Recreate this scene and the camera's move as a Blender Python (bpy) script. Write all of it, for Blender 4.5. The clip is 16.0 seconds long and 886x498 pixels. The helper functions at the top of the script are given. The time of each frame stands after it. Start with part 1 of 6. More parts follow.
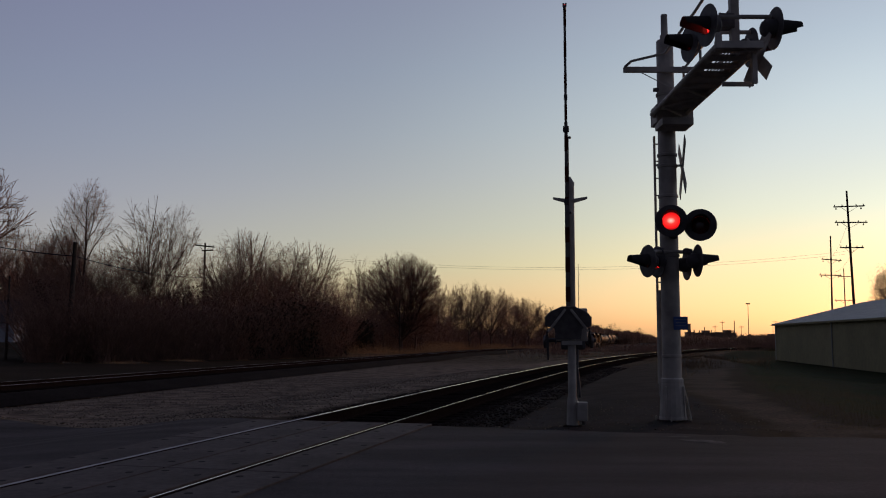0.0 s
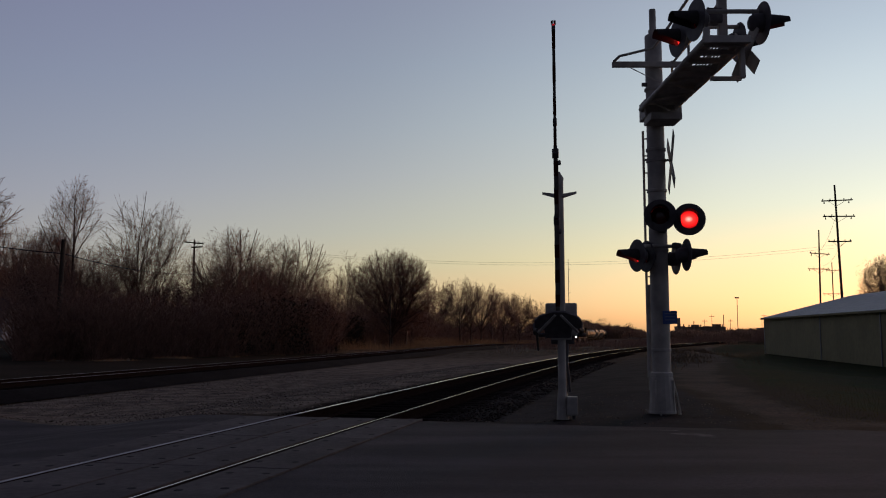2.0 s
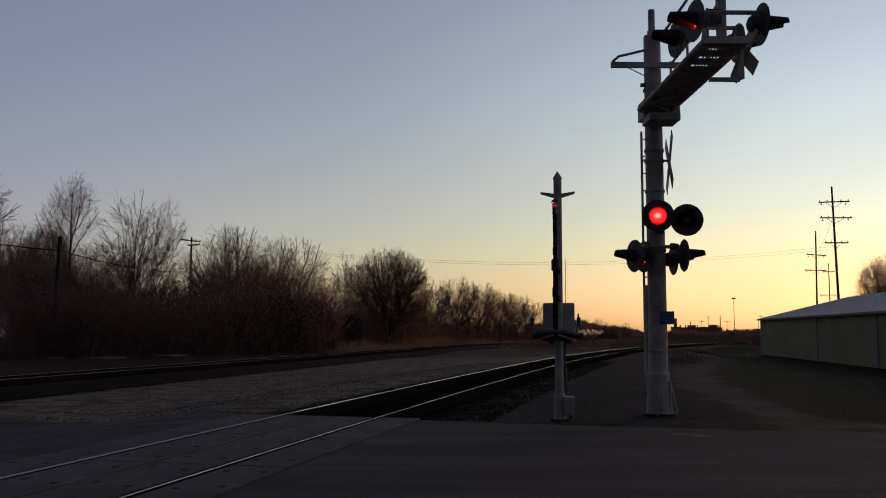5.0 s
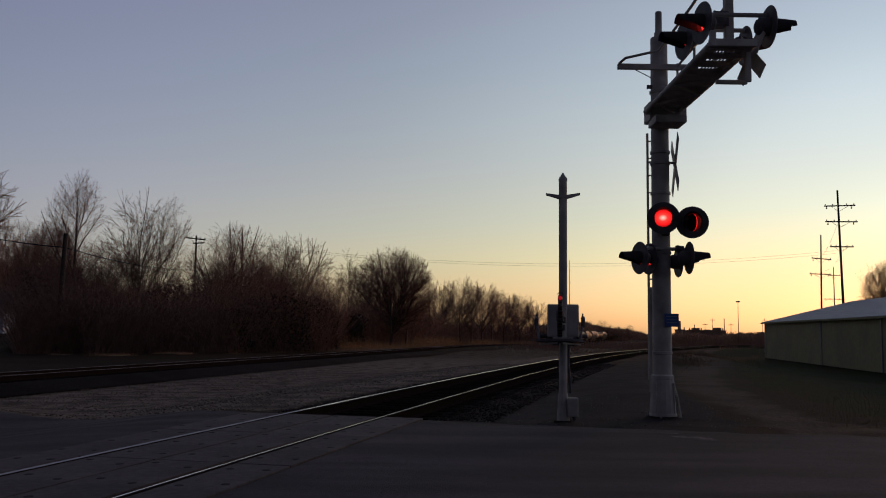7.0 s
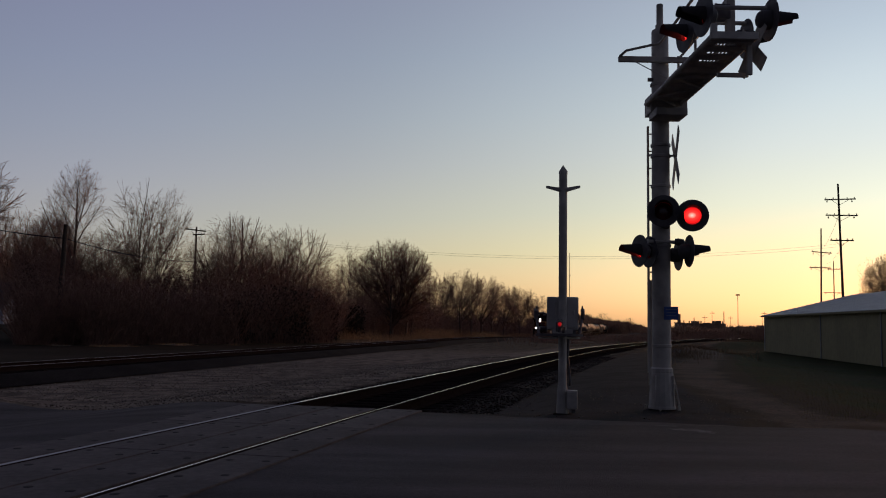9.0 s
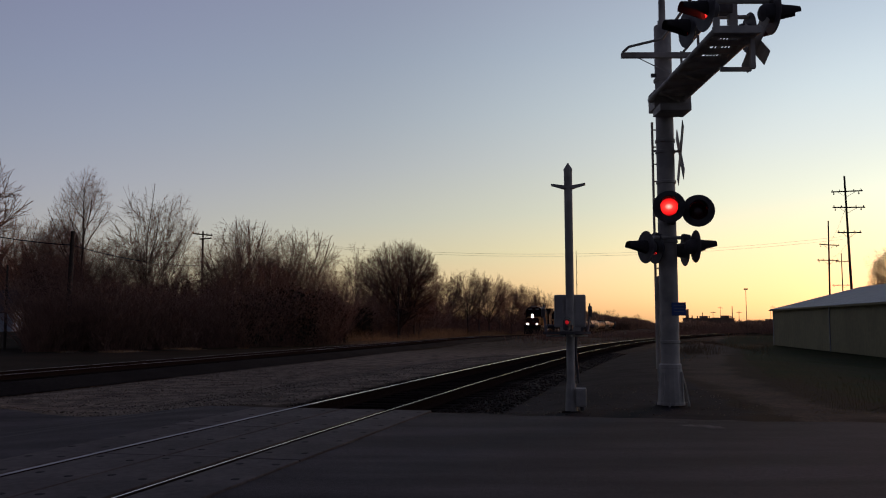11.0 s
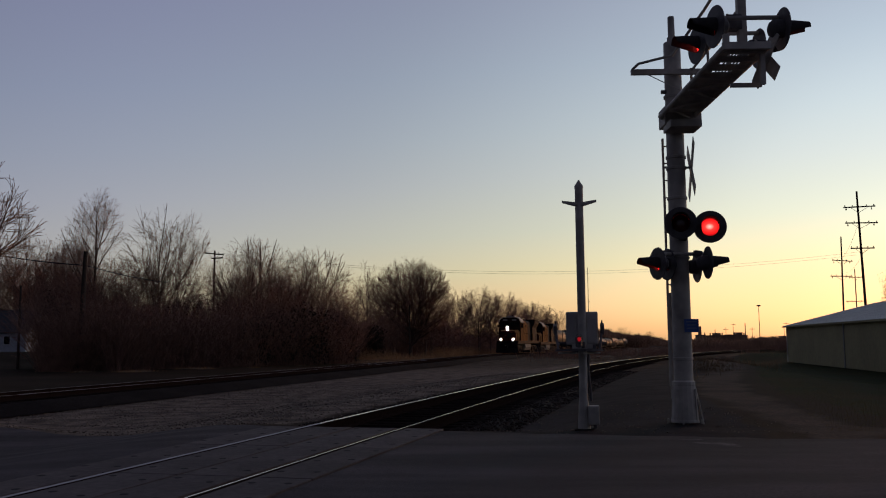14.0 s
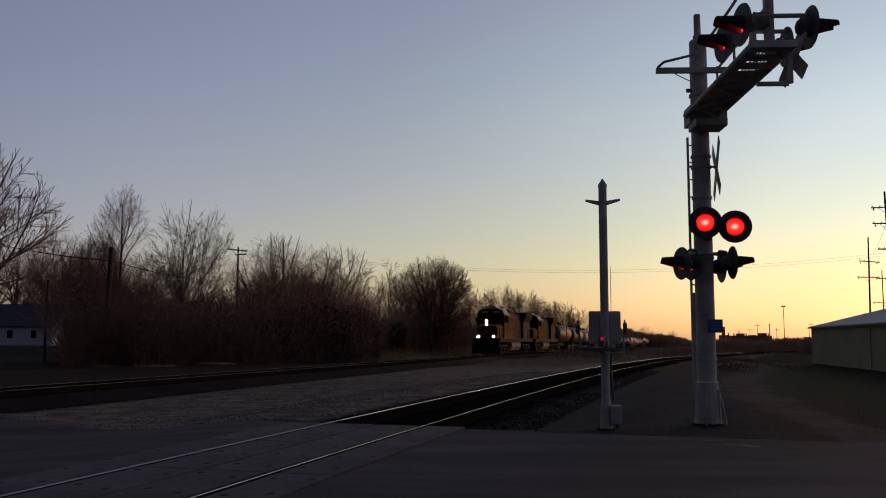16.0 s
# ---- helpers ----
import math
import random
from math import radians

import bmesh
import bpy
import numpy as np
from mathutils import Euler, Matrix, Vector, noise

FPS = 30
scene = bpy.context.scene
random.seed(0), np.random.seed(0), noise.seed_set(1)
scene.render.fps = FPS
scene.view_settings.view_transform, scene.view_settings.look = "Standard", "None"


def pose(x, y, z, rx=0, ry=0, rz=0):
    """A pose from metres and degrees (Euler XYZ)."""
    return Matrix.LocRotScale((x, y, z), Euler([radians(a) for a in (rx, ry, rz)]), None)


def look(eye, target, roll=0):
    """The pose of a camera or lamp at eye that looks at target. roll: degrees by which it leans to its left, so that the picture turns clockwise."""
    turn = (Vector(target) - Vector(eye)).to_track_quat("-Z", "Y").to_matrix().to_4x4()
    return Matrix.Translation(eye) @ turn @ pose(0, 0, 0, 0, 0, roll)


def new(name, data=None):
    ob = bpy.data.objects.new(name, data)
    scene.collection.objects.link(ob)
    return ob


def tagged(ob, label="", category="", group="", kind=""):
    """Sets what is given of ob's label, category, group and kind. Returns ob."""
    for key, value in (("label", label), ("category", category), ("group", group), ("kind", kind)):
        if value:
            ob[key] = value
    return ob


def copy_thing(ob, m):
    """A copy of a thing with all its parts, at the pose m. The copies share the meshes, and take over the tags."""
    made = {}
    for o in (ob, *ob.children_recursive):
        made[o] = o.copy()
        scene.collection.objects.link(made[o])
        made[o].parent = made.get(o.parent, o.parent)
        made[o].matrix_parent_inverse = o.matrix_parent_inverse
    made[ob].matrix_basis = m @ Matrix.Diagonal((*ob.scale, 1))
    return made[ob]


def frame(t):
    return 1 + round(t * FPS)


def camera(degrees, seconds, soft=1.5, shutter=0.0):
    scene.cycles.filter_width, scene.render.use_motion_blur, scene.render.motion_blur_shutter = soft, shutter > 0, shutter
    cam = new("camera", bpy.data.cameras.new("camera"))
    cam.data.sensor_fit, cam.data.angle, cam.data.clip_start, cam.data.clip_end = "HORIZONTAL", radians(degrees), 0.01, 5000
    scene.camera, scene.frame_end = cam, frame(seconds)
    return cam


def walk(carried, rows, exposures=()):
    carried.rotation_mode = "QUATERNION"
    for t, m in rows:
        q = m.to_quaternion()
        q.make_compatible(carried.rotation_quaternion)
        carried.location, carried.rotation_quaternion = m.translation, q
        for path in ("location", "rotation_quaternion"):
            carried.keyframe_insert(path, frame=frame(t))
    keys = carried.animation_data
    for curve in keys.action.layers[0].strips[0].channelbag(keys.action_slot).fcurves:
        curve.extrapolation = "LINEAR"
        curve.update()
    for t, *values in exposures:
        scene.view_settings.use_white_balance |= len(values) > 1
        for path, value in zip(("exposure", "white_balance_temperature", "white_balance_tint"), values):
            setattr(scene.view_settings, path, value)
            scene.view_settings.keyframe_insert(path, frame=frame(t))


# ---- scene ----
# ---------------------------------------------------------------- camera
def view(yaw, pitch, roll, x=0.0, y=0.0, z=1.25):
    a, b = radians(yaw), radians(pitch)
    eye = Vector((x, y, z))
    return look(eye, eye + Vector((math.sin(a) * math.cos(b), math.cos(a) * math.cos(b), math.sin(b))), roll)


cam = camera(53.01, 16.0, soft=1.05)
CAM_ROWS = [
    (0, -0.000, 5.630, 0.120, 0.000, 0, 1.250),
    (0.5, 0.245, 5.585, 0.019, 0.001, 0, 1.246),
    (1, 0.486, 5.491, -0.164, 0.003, 0, 1.245),
    (1.5, 0.492, 5.208, -0.213, 0.002, 0, 1.247),
    (2, 0.640, 5.352, -0.204, 0.007, 0, 1.246),
    (2.5, 0.844, 5.520, -0.236, 0.003, 0, 1.248),
    (3, 1.037, 5.494, -0.051, 0.003, 0, 1.246),
    (3.5, 1.061, 5.336, -0.067, 0.004, 0, 1.248),
    (4, 0.898, 5.241, -0.133, -0.002, 0, 1.250),
    (6.5, 0.643, 5.407, 0.558, -0.005, 0, 1.241),
    (7, 0.545, 5.323, 0.647, -0.012, 0, 1.244),
    (7.5, 0.507, 5.109, 0.330, -0.011, 0, 1.243),
    (8, 0.598, 5.012, 0.386, -0.015, 0, 1.242),
    (8.5, 0.597, 4.971, 0.564, -0.011, 0, 1.240),
    (9, 0.543, 4.824, 0.848, -0.009, 0, 1.244),
    (11.5, 0.077, 4.800, -0.320, -0.002, 0, 1.250),
    (12, 0.034, 5.012, 0.053, -0.008, 0, 1.248),
    (12.5, -0.063, 5.149, -0.091, -0.004, 0, 1.247),
    (13, -0.133, 5.388, 0.081, -0.010, 0, 1.245),
    (13.5, -0.299, 5.737, 0.017, -0.005, 0, 1.248),
    (14, -0.572, 5.973, -0.464, -0.007, 0, 1.243),
    (14.5, -0.996, 5.947, 0.023, -0.005, 0, 1.244),
    (15, -1.293, 5.880, -0.344, -0.008, 0, 1.246),
    (15.5, -1.546, 5.913, -0.449, -0.015, 0, 1.248),
    (16, -2.015, 5.837, 0.090, -0.013, 0, 1.246),
]
walk(cam, [(r[0], view(*r[1:])) for r in CAM_ROWS], [(0, -0.02), (9, 0.02), (11.5, 0.1), (13, 0.08), (14, 0.03), (16, 0.02)])

# ---------------------------------------------------------------- sky and sun
SUN_AZ, SUN_EL = 32.0, 0.6
world = bpy.data.worlds.new("world")
scene.world = world
world.use_nodes = True
wn, wl = world.node_tree.nodes, world.node_tree.links


def wmath(op, a, b):
    n = wn.new("ShaderNodeMath")
    n.operation = op
    for k, v in enumerate((a, b)):
        if isinstance(v, (int, float)):
            n.inputs[k].default_value = v
        else:
            wl.new(v, n.inputs[k])
    return n.outputs[0]


sky = wn.new("ShaderNodeTexSky")
sky.sky_type = "NISHITA"
sky.sun_disc = False
sky.sun_elevation = radians(SUN_EL)
sky.sun_rotation = radians(SUN_AZ)
sky.air_density, sky.dust_density, sky.ozone_density = 1.0, 1.0, 1.5
# the clear dusk hue by height over the horizon, on the sky model's brightness
bw = wn.new("ShaderNodeRGBToBW")
wl.new(sky.outputs["Color"], bw.inputs["Color"])
tone = wmath("POWER", bw.outputs[0], 0.8)
coord = wn.new("ShaderNodeTexCoord")
split = wn.new("ShaderNodeSeparateXYZ")
wl.new(coord.outputs["Generated"], split.inputs[0])
hue = wn.new("ShaderNodeValToRGB")
stops = hue.color_ramp.elements
for k, (at, c) in enumerate(((0.0, (1.56, 0.89, 0.42)), (0.052, (1.37, 0.935, 0.50)), (0.14, (1.13, 0.995, 0.65)), (0.226, (1.005, 1.0, 0.835)),
                             (0.347, (0.95, 1.005, 1.025)), (0.45, (0.905, 1.015, 1.13)), (0.585, (0.87, 1.01, 1.23)), (1.0, (0.88, 0.95, 1.4)))):
    e = stops[k] if k < 2 else stops.new(at)
    e.position, e.color = at, (*c, 1)
away = wn.new("ShaderNodeVectorMath")
away.operation = "DOT_PRODUCT"
wl.new(coord.outputs["Generated"], away.inputs[0])
away.inputs[1].default_value = (math.sin(radians(SUN_AZ)), math.cos(radians(SUN_AZ)), 0)
turn = wmath("MULTIPLY", wmath("SUBTRACT", 0.8, away.outputs["Value"]), 0.22)
wl.new(wmath("ADD", wmath("MULTIPLY", split.outputs["Z"], 2.0), turn), hue.inputs["Fac"])


def wramp(v, a, b, c, d):
    r = wn.new("ShaderNodeMapRange")
    r.interpolation_type = "SMOOTHSTEP"
    for k, q in (("From Min", a), ("From Max", b), ("To Min", c), ("To Max", d)):
        r.inputs[k].default_value = q
    wl.new(v, r.inputs["Value"])
    return r.outputs["Result"]


lift = wmath("ADD", 1.0, wmath("MULTIPLY", wramp(away.outputs["Value"], 0.74, 0.97, 0.0, 0.22), wramp(split.outputs["Z"], 0.04, 0.28, 0.0, 1.0)))
lift = wmath("ADD", lift, wramp(split.outputs["Z"], 0.04, 0.2, 0.075, 0.0))
lift = wmath("SUBTRACT", lift, wmath("MULTIPLY", wramp(away.outputs["Value"], 0.955, 1.0, 0.0, 0.17), wramp(split.outputs["Z"], 0.2, 0.34, 1.0, 0.0)))
dim = wn.new("ShaderNodeMapRange")                     # the sky away from the sunset is darker
dim.interpolation_type = "SMOOTHSTEP"
for k, v in (("From Min", -0.7), ("From Max", 0.6), ("To Min", 0.22), ("To Max", 1.0)):
    dim.inputs[k].default_value = v
wl.new(away.outputs["Value"], dim.inputs["Value"])
glowing = wn.new("ShaderNodeVectorMath")
glowing.operation = "SCALE"
wl.new(hue.outputs["Color"], glowing.inputs[0])
wl.new(wmath("MULTIPLY", wmath("MULTIPLY", tone, lift), dim.outputs["Result"]), glowing.inputs["Scale"])
cool = wn.new("ShaderNodeMix")                         # the sky turns lavender away from the sunset
cool.data_type = "RGBA"
cool.inputs[6].default_value, cool.inputs[7].default_value = (0.985, 1, 0.945, 1), (1.0, 0.985, 1.115, 1)
wl.new(wramp(away.outputs["Value"], 1.0, 0.5, 0.0, 1.0), cool.inputs[0])
tinted = wn.new("ShaderNodeVectorMath")
tinted.operation = "MULTIPLY"
wl.new(glowing.outputs[0], tinted.inputs[0])
wl.new(cool.outputs[2], tinted.inputs[1])
warm = wn.new("ShaderNodeMix")                         # deeper orange low over the sunset
warm.data_type = "RGBA"
warm.inputs[6].default_value, warm.inputs[7].default_value = (1, 1, 1, 1), (1.03, 0.85, 0.79, 1)
wl.new(wmath("MULTIPLY", wramp(away.outputs["Value"], 0.92, 1.0, 0.0, 1.0), wramp(split.outputs["Z"], 0.02, 0.15, 1.0, 0.0)), warm.inputs[0])
deepened = wn.new("ShaderNodeVectorMath")
deepened.operation = "MULTIPLY"
wl.new(tinted.outputs[0], deepened.inputs[0])
wl.new(warm.outputs[2], deepened.inputs[1])
wl.new(deepened.outputs[0], wn["Background"].inputs["Color"])
wn["Background"].inputs["Strength"].default_value = 0.385

sun = new("sun", bpy.data.lights.new("sun", "SUN"))
sun.data.energy, sun.data.angle, sun.data.color = 0.7, radians(10), (1.0, 0.42, 0.17)
_a, _e = radians(SUN_AZ), radians(2.5)
sun.matrix_world = look((0, 0, 60), Vector((0, 0, 60)) - Vector((math.sin(_a) * math.cos(_e), math.cos(_a) * math.cos(_e), math.sin(_e))))
scene.view_settings.exposure = 0.0


# ---------------------------------------------------------------- materials
def mat(name, color, rough=0.7, metal=0.0, vary=0.25, scale=6.0, bump=0.0, bump_scale=60.0, second=None, mix_scale=0.6, per_object=0.0, spec=0.5):
    m = bpy.data.materials.new(name)
    m.use_nodes = True
    n, l = m.node_tree.nodes, m.node_tree.links
    p = n["Principled BSDF"]
    p.inputs["Roughness"].default_value, p.inputs["Metallic"].default_value = rough, metal
    p.inputs["Specular IOR Level"].default_value = spec
    tc = n.new("ShaderNodeTexCoord")
    fine = n.new("ShaderNodeTexNoise")
    fine.inputs["Scale"].default_value, fine.inputs["Detail"].default_value = scale, 6
    l.new(tc.outputs["Object"], fine.inputs["Vector"])
    ramp = n.new("ShaderNodeMapRange")
    ramp.inputs["From Min"].default_value, ramp.inputs["From Max"].default_value = 0.3, 0.7
    ramp.inputs["To Min"].default_value, ramp.inputs["To Max"].default_value = 1 - vary, 1 + vary
    l.new(fine.outputs["Fac"], ramp.inputs["Value"])
    base = n.new("ShaderNodeMix")
    base.data_type = "RGBA"
    base.inputs[6].default_value = (*color, 1)
    base.inputs[7].default_value = (*(second or color), 1)
    big = n.new("ShaderNodeTexNoise")
    big.inputs["Scale"].default_value, big.inputs["Detail"].default_value = mix_scale, 5
    l.new(tc.outputs["Object"], big.inputs["Vector"])
    step = n.new("ShaderNodeMapRange")
    step.inputs["From Min"].default_value, step.inputs["From Max"].default_value = 0.42, 0.6
    l.new(big.outputs["Fac"], step.inputs["Value"])
    l.new(step.outputs["Result"], base.inputs[0])
    mul = n.new("ShaderNodeVectorMath")
    mul.operation = "SCALE"
    l.new(base.outputs[2], mul.inputs[0])
    factor = ramp.outputs["Result"]
    if per_object:
        info = n.new("ShaderNodeObjectInfo")
        r2 = n.new("ShaderNodeMapRange")
        r2.inputs["To Min"].default_value, r2.inputs["To Max"].default_value = 1 - per_object, 1 + per_object
        l.new(info.outputs["Random"], r2.inputs["Value"])
        mm = n.new("ShaderNodeMath")
        mm.operation = "MULTIPLY"
        l.new(factor, mm.inputs[0])
        l.new(r2.outputs["Result"], mm.inputs[1])
        factor = mm.outputs[0]
    l.new(factor, mul.inputs["Scale"])
    l.new(mul.outputs[0], p.inputs["Base Color"])
    if bump:
        bn = n.new("ShaderNodeTexNoise")
        bn.inputs["Scale"].default_value, bn.inputs["Detail"].default_value = bump_scale, 5
        l.new(tc.outputs["Object"], bn.inputs["Vector"])
        b = n.new("ShaderNodeBump")
        b.inputs["Strength"].default_value, b.inputs["Distance"].default_value = bump, 0.02
        l.new(bn.outputs["Fac"], b.inputs["Height"])
        l.new(b.outputs["Normal"], p.inputs["Normal"])
    return m


def glow(name, color, strength, base=(0.02, 0.02, 0.02)):
    m = bpy.data.materials.new(name)
    m.use_nodes = True
    p = m.node_tree.nodes["Principled BSDF"]
    p.inputs["Base Color"].default_value = (*base, 1)
    p.inputs["Emission Color"].default_value = (*color, 1)
    p.inputs["Emission Strength"].default_value = strength
    return m


def road_mat():
    """Asphalt: fine stone, worn and oily streaks along the driving direction."""
    m = mat("asphalt", (0.0425, 0.0355, 0.0395), 0.9, vary=0.35, scale=40, bump=0.5, bump_scale=90, second=(0.06, 0.051, 0.055), mix_scale=0.45, spec=0.25)
    n, l = m.node_tree.nodes, m.node_tree.links
    p = n["Principled BSDF"]
    base = p.inputs["Base Color"].links[0].from_socket
    tc, mp, tx, rg, mu = (n.new(k) for k in ("ShaderNodeTexCoord", "ShaderNodeMapping", "ShaderNodeTexNoise", "ShaderNodeMapRange", "ShaderNodeVectorMath"))
    mp.inputs["Rotation"].default_value = (0, 0, radians(13))
    mp.inputs["Scale"].default_value = (0.22, 1.3, 1.0)
    tx.inputs["Scale"].default_value, tx.inputs["Detail"].default_value = 1.0, 4
    for k, v in (("From Min", 0.35), ("From Max", 0.62), ("To Min", 0.5), ("To Max", 1.22)):
        rg.inputs[k].default_value = v
    mu.operation = "SCALE"
    l.new(tc.outputs["Object"], mp.inputs["Vector"])
    l.new(mp.outputs[0], tx.inputs["Vector"])
    l.new(tx.outputs["Fac"], rg.inputs["Value"])
    l.new(base, mu.inputs[0])
    l.new(rg.outputs["Result"], mu.inputs["Scale"])
    l.new(mu.outputs[0], p.inputs["Base Color"])
    return m


ASPHALT = road_mat()
CONCRETE = mat("crossing_concrete", (0.086, 0.07, 0.068), 0.85, vary=0.25, scale=15, bump=0.3, bump_scale=70, second=(0.06, 0.049, 0.048), mix_scale=1.2, per_object=0.15, spec=0.25)
STEEL = mat("rail_steel", (0.66, 0.62, 0.62), 0.2, 1.0, vary=0.1, scale=20)
RUST = mat("rusty_steel", (0.024, 0.016, 0.0135), 1.0, 0.0, vary=0.3, scale=25, bump=0.3, spec=0.0)
TIE = mat("creosote_wood", (0.021, 0.0165, 0.0145), 1.0, vary=0.35, scale=12, bump=0.6, bump_scale=30, per_object=0.25, spec=0.0)
BALLAST = mat("ballast_stone", (0.027, 0.022, 0.0195), 0.95, vary=0.5, scale=14, bump=1.0, bump_scale=28, second=(0.018, 0.015, 0.0135), mix_scale=0.5, spec=0.05)
def ground_mat():
    """Dirt, lawn, gravel and bare track, blended by the weights that the ground carries and broken up by noise."""
    m = bpy.data.materials.new("mixed_ground")
    m.use_nodes = True
    n, l = m.node_tree.nodes, m.node_tree.links
    p = n["Principled BSDF"]
    p.inputs["Roughness"].default_value, p.inputs["Specular IOR Level"].default_value = 0.95, 0.03
    tc = n.new("ShaderNodeTexCoord")

    def tex(scale, detail=6):
        t = n.new("ShaderNodeTexNoise")
        t.inputs["Scale"].default_value, t.inputs["Detail"].default_value = scale, detail
        l.new(tc.outputs["Object"], t.inputs["Vector"])
        return t.outputs["Fac"]

    def mix(fac, a, b):
        x = n.new("ShaderNodeMix")
        x.data_type = "RGBA"
        l.new(fac, x.inputs[0])
        for k, c in ((6, a), (7, b)):
            if isinstance(c, tuple):
                x.inputs[k].default_value = (*c, 1)
            else:
                l.new(c, x.inputs[k])
        return x.outputs[2]

    def mapped(v, a, b, c=0.0, d=1.0):
        r = n.new("ShaderNodeMapRange")
        for k, q in (("From Min", a), ("From Max", b), ("To Min", c), ("To Max", d)):
            r.inputs[k].default_value = q
        l.new(v, r.inputs["Value"])
        return r.outputs["Result"]

    def weight(name, scale):
        at = n.new("ShaderNodeAttribute")
        at.attribute_name = name
        add = n.new("ShaderNodeMath")
        add.operation = "ADD"
        l.new(at.outputs["Fac"], add.inputs[0])
        l.new(mapped(tex(scale), 0.25, 0.75, -0.45, 0.45), add.inputs[1])
        return mapped(add.outputs[0], 0.3, 0.7)

    soil = mix(mapped(tex(0.15), 0.42, 0.6), (0.034, 0.0235, 0.0155), (0.024, 0.0185, 0.0105))
    lawn = mix(mapped(tex(0.35), 0.4, 0.62), (0.011, 0.021, 0.004), (0.024, 0.022, 0.008))
    gravel = mix(mapped(tex(1.3), 0.38, 0.62), (0.225, 0.178, 0.136), (0.085, 0.068, 0.054))
    bare = mix(mapped(tex(0.8), 0.4, 0.65), (0.1, 0.072, 0.055), (0.062, 0.045, 0.035))
    c = mix(weight("lawn", 0.9), soil, lawn)
    c = mix(weight("cinder", 0.8), c, mix(mapped(tex(0.9), 0.4, 0.6), (0.03, 0.028, 0.032), (0.015, 0.0138, 0.016)))
    c = mix(weight("bare", 0.7), c, bare)
    c = mix(weight("gravel", 1.3), c, gravel)
    c = mix(weight("straw", 0.12), c, mix(mapped(tex(0.3), 0.4, 0.6), (0.19, 0.108, 0.052), (0.09, 0.056, 0.03)))
    mul = n.new("ShaderNodeVectorMath")
    mul.operation = "SCALE"
    l.new(c, mul.inputs[0])
    l.new(mapped(tex(19.0), 0.3, 0.7, 0.55, 1.45), mul.inputs["Scale"])
    l.new(mul.outputs[0], p.inputs["Base Color"])
    b = n.new("ShaderNodeBump")
    b.inputs["Strength"].default_value, b.inputs["Distance"].default_value = 0.4, 0.02
    l.new(tex(14.0), b.inputs["Height"])
    l.new(b.outputs["Normal"], p.inputs["Normal"])
    return m


# Near-black: oil between the near rails, the far shoulder's shade put into its colour.
OLD_BALLAST = mat("oily_shaded_ballast", (0.0135, 0.0112, 0.0108), 0.95, vary=0.5, scale=14, bump=0.6, bump_scale=28, second=(0.019, 0.016, 0.0148), mix_scale=0.5, spec=0.02)
DARK_STONE = mat("dark_ballast_stone", (0.05, 0.04, 0.036), 1.0, vary=0.5, scale=30, second=(0.022, 0.018, 0.016), mix_scale=2.0, spec=0.05)
OLD_RAIL = mat("dull_rail_top", (0.68, 0.64, 0.63), 0.66, 0.9, vary=0.2, scale=15)
DUSTY_RAIL = mat("dusty_rail_top", (0.27, 0.25, 0.26), 0.5, 0.75, vary=0.25, scale=9)
PLUG = mat("dark_rubber", (0.02, 0.018, 0.018), 0.9, vary=0.2, scale=20, spec=0.2)
PAINT = mat("worn_road_paint", (0.12, 0.112, 0.112), 0.9, vary=0.6, scale=14, second=(0.05, 0.0425, 0.046), mix_scale=6.0, spec=0.2)
LAWN = mat("worn_lawn", (0.05, 0.075, 0.018), 0.95, vary=0.4, scale=8, second=(0.13, 0.10, 0.045), mix_scale=0.25, spec=0.0)
STONE = mat("loose_stone", (0.27, 0.222, 0.172), 0.95, vary=0.45, scale=30, second=(0.12, 0.1, 0.08), mix_scale=0.7, spec=0.2)
VERGE_STONE = mat("grey_verge_stone", (0.2, 0.165, 0.15), 0.95, vary=0.5, scale=30, second=(0.07, 0.06, 0.055), mix_scale=2.0, spec=0.05)
LENS_DIM = glow("small_red_lens", (1.0, 0.02, 0.03), 0.3)
YOKE = mat("dark_weathered_steel", (0.13, 0.118, 0.115), 0.7, vary=0.3, scale=9, spec=0.3)
# Leaves of the added shrubs: colour stands in for the thicket's self-shadow.
SHADE_LEAF = mat("dark_shrub_leaves", (0.06, 0.046, 0.033), 0.9, vary=0.4, scale=1.5, spec=0.05)
OAKLEAF = mat("withered_oak_leaves", (0.16, 0.09, 0.05), 0.9, vary=0.4, scale=1.5, second=(0.10, 0.065, 0.035), mix_scale=0.6, spec=0.15)
WEED = mat("brown_weeds", (0.24, 0.16, 0.095), 0.95, vary=0.5, scale=0.5, second=(0.13, 0.105, 0.06), mix_scale=0.12, spec=0.1)
DRYGRASS = mat("dry_grass", (0.62, 0.35, 0.17), 0.9, vary=0.4, scale=3, second=(0.38, 0.22, 0.11), mix_scale=0.12, spec=0.1)
GALV = mat("galvanised_steel", (0.5, 0.465, 0.41), 0.65, 0.1, vary=0.2, scale=5, second=(0.36, 0.335, 0.295), mix_scale=2.0, spec=0.35)
GALV_DIRTY = mat("stained_concrete", (0.07, 0.06, 0.055), 0.95, vary=0.3, scale=8, bump=0.4, spec=0.05)
ALU = mat("weathered_aluminium", (0.45, 0.45, 0.46), 0.55, 0.5, vary=0.15, scale=6)
BLACK = mat("black_paint", (0.1, 0.094, 0.094), 0.6, vary=0.2, scale=10, spec=0.3)
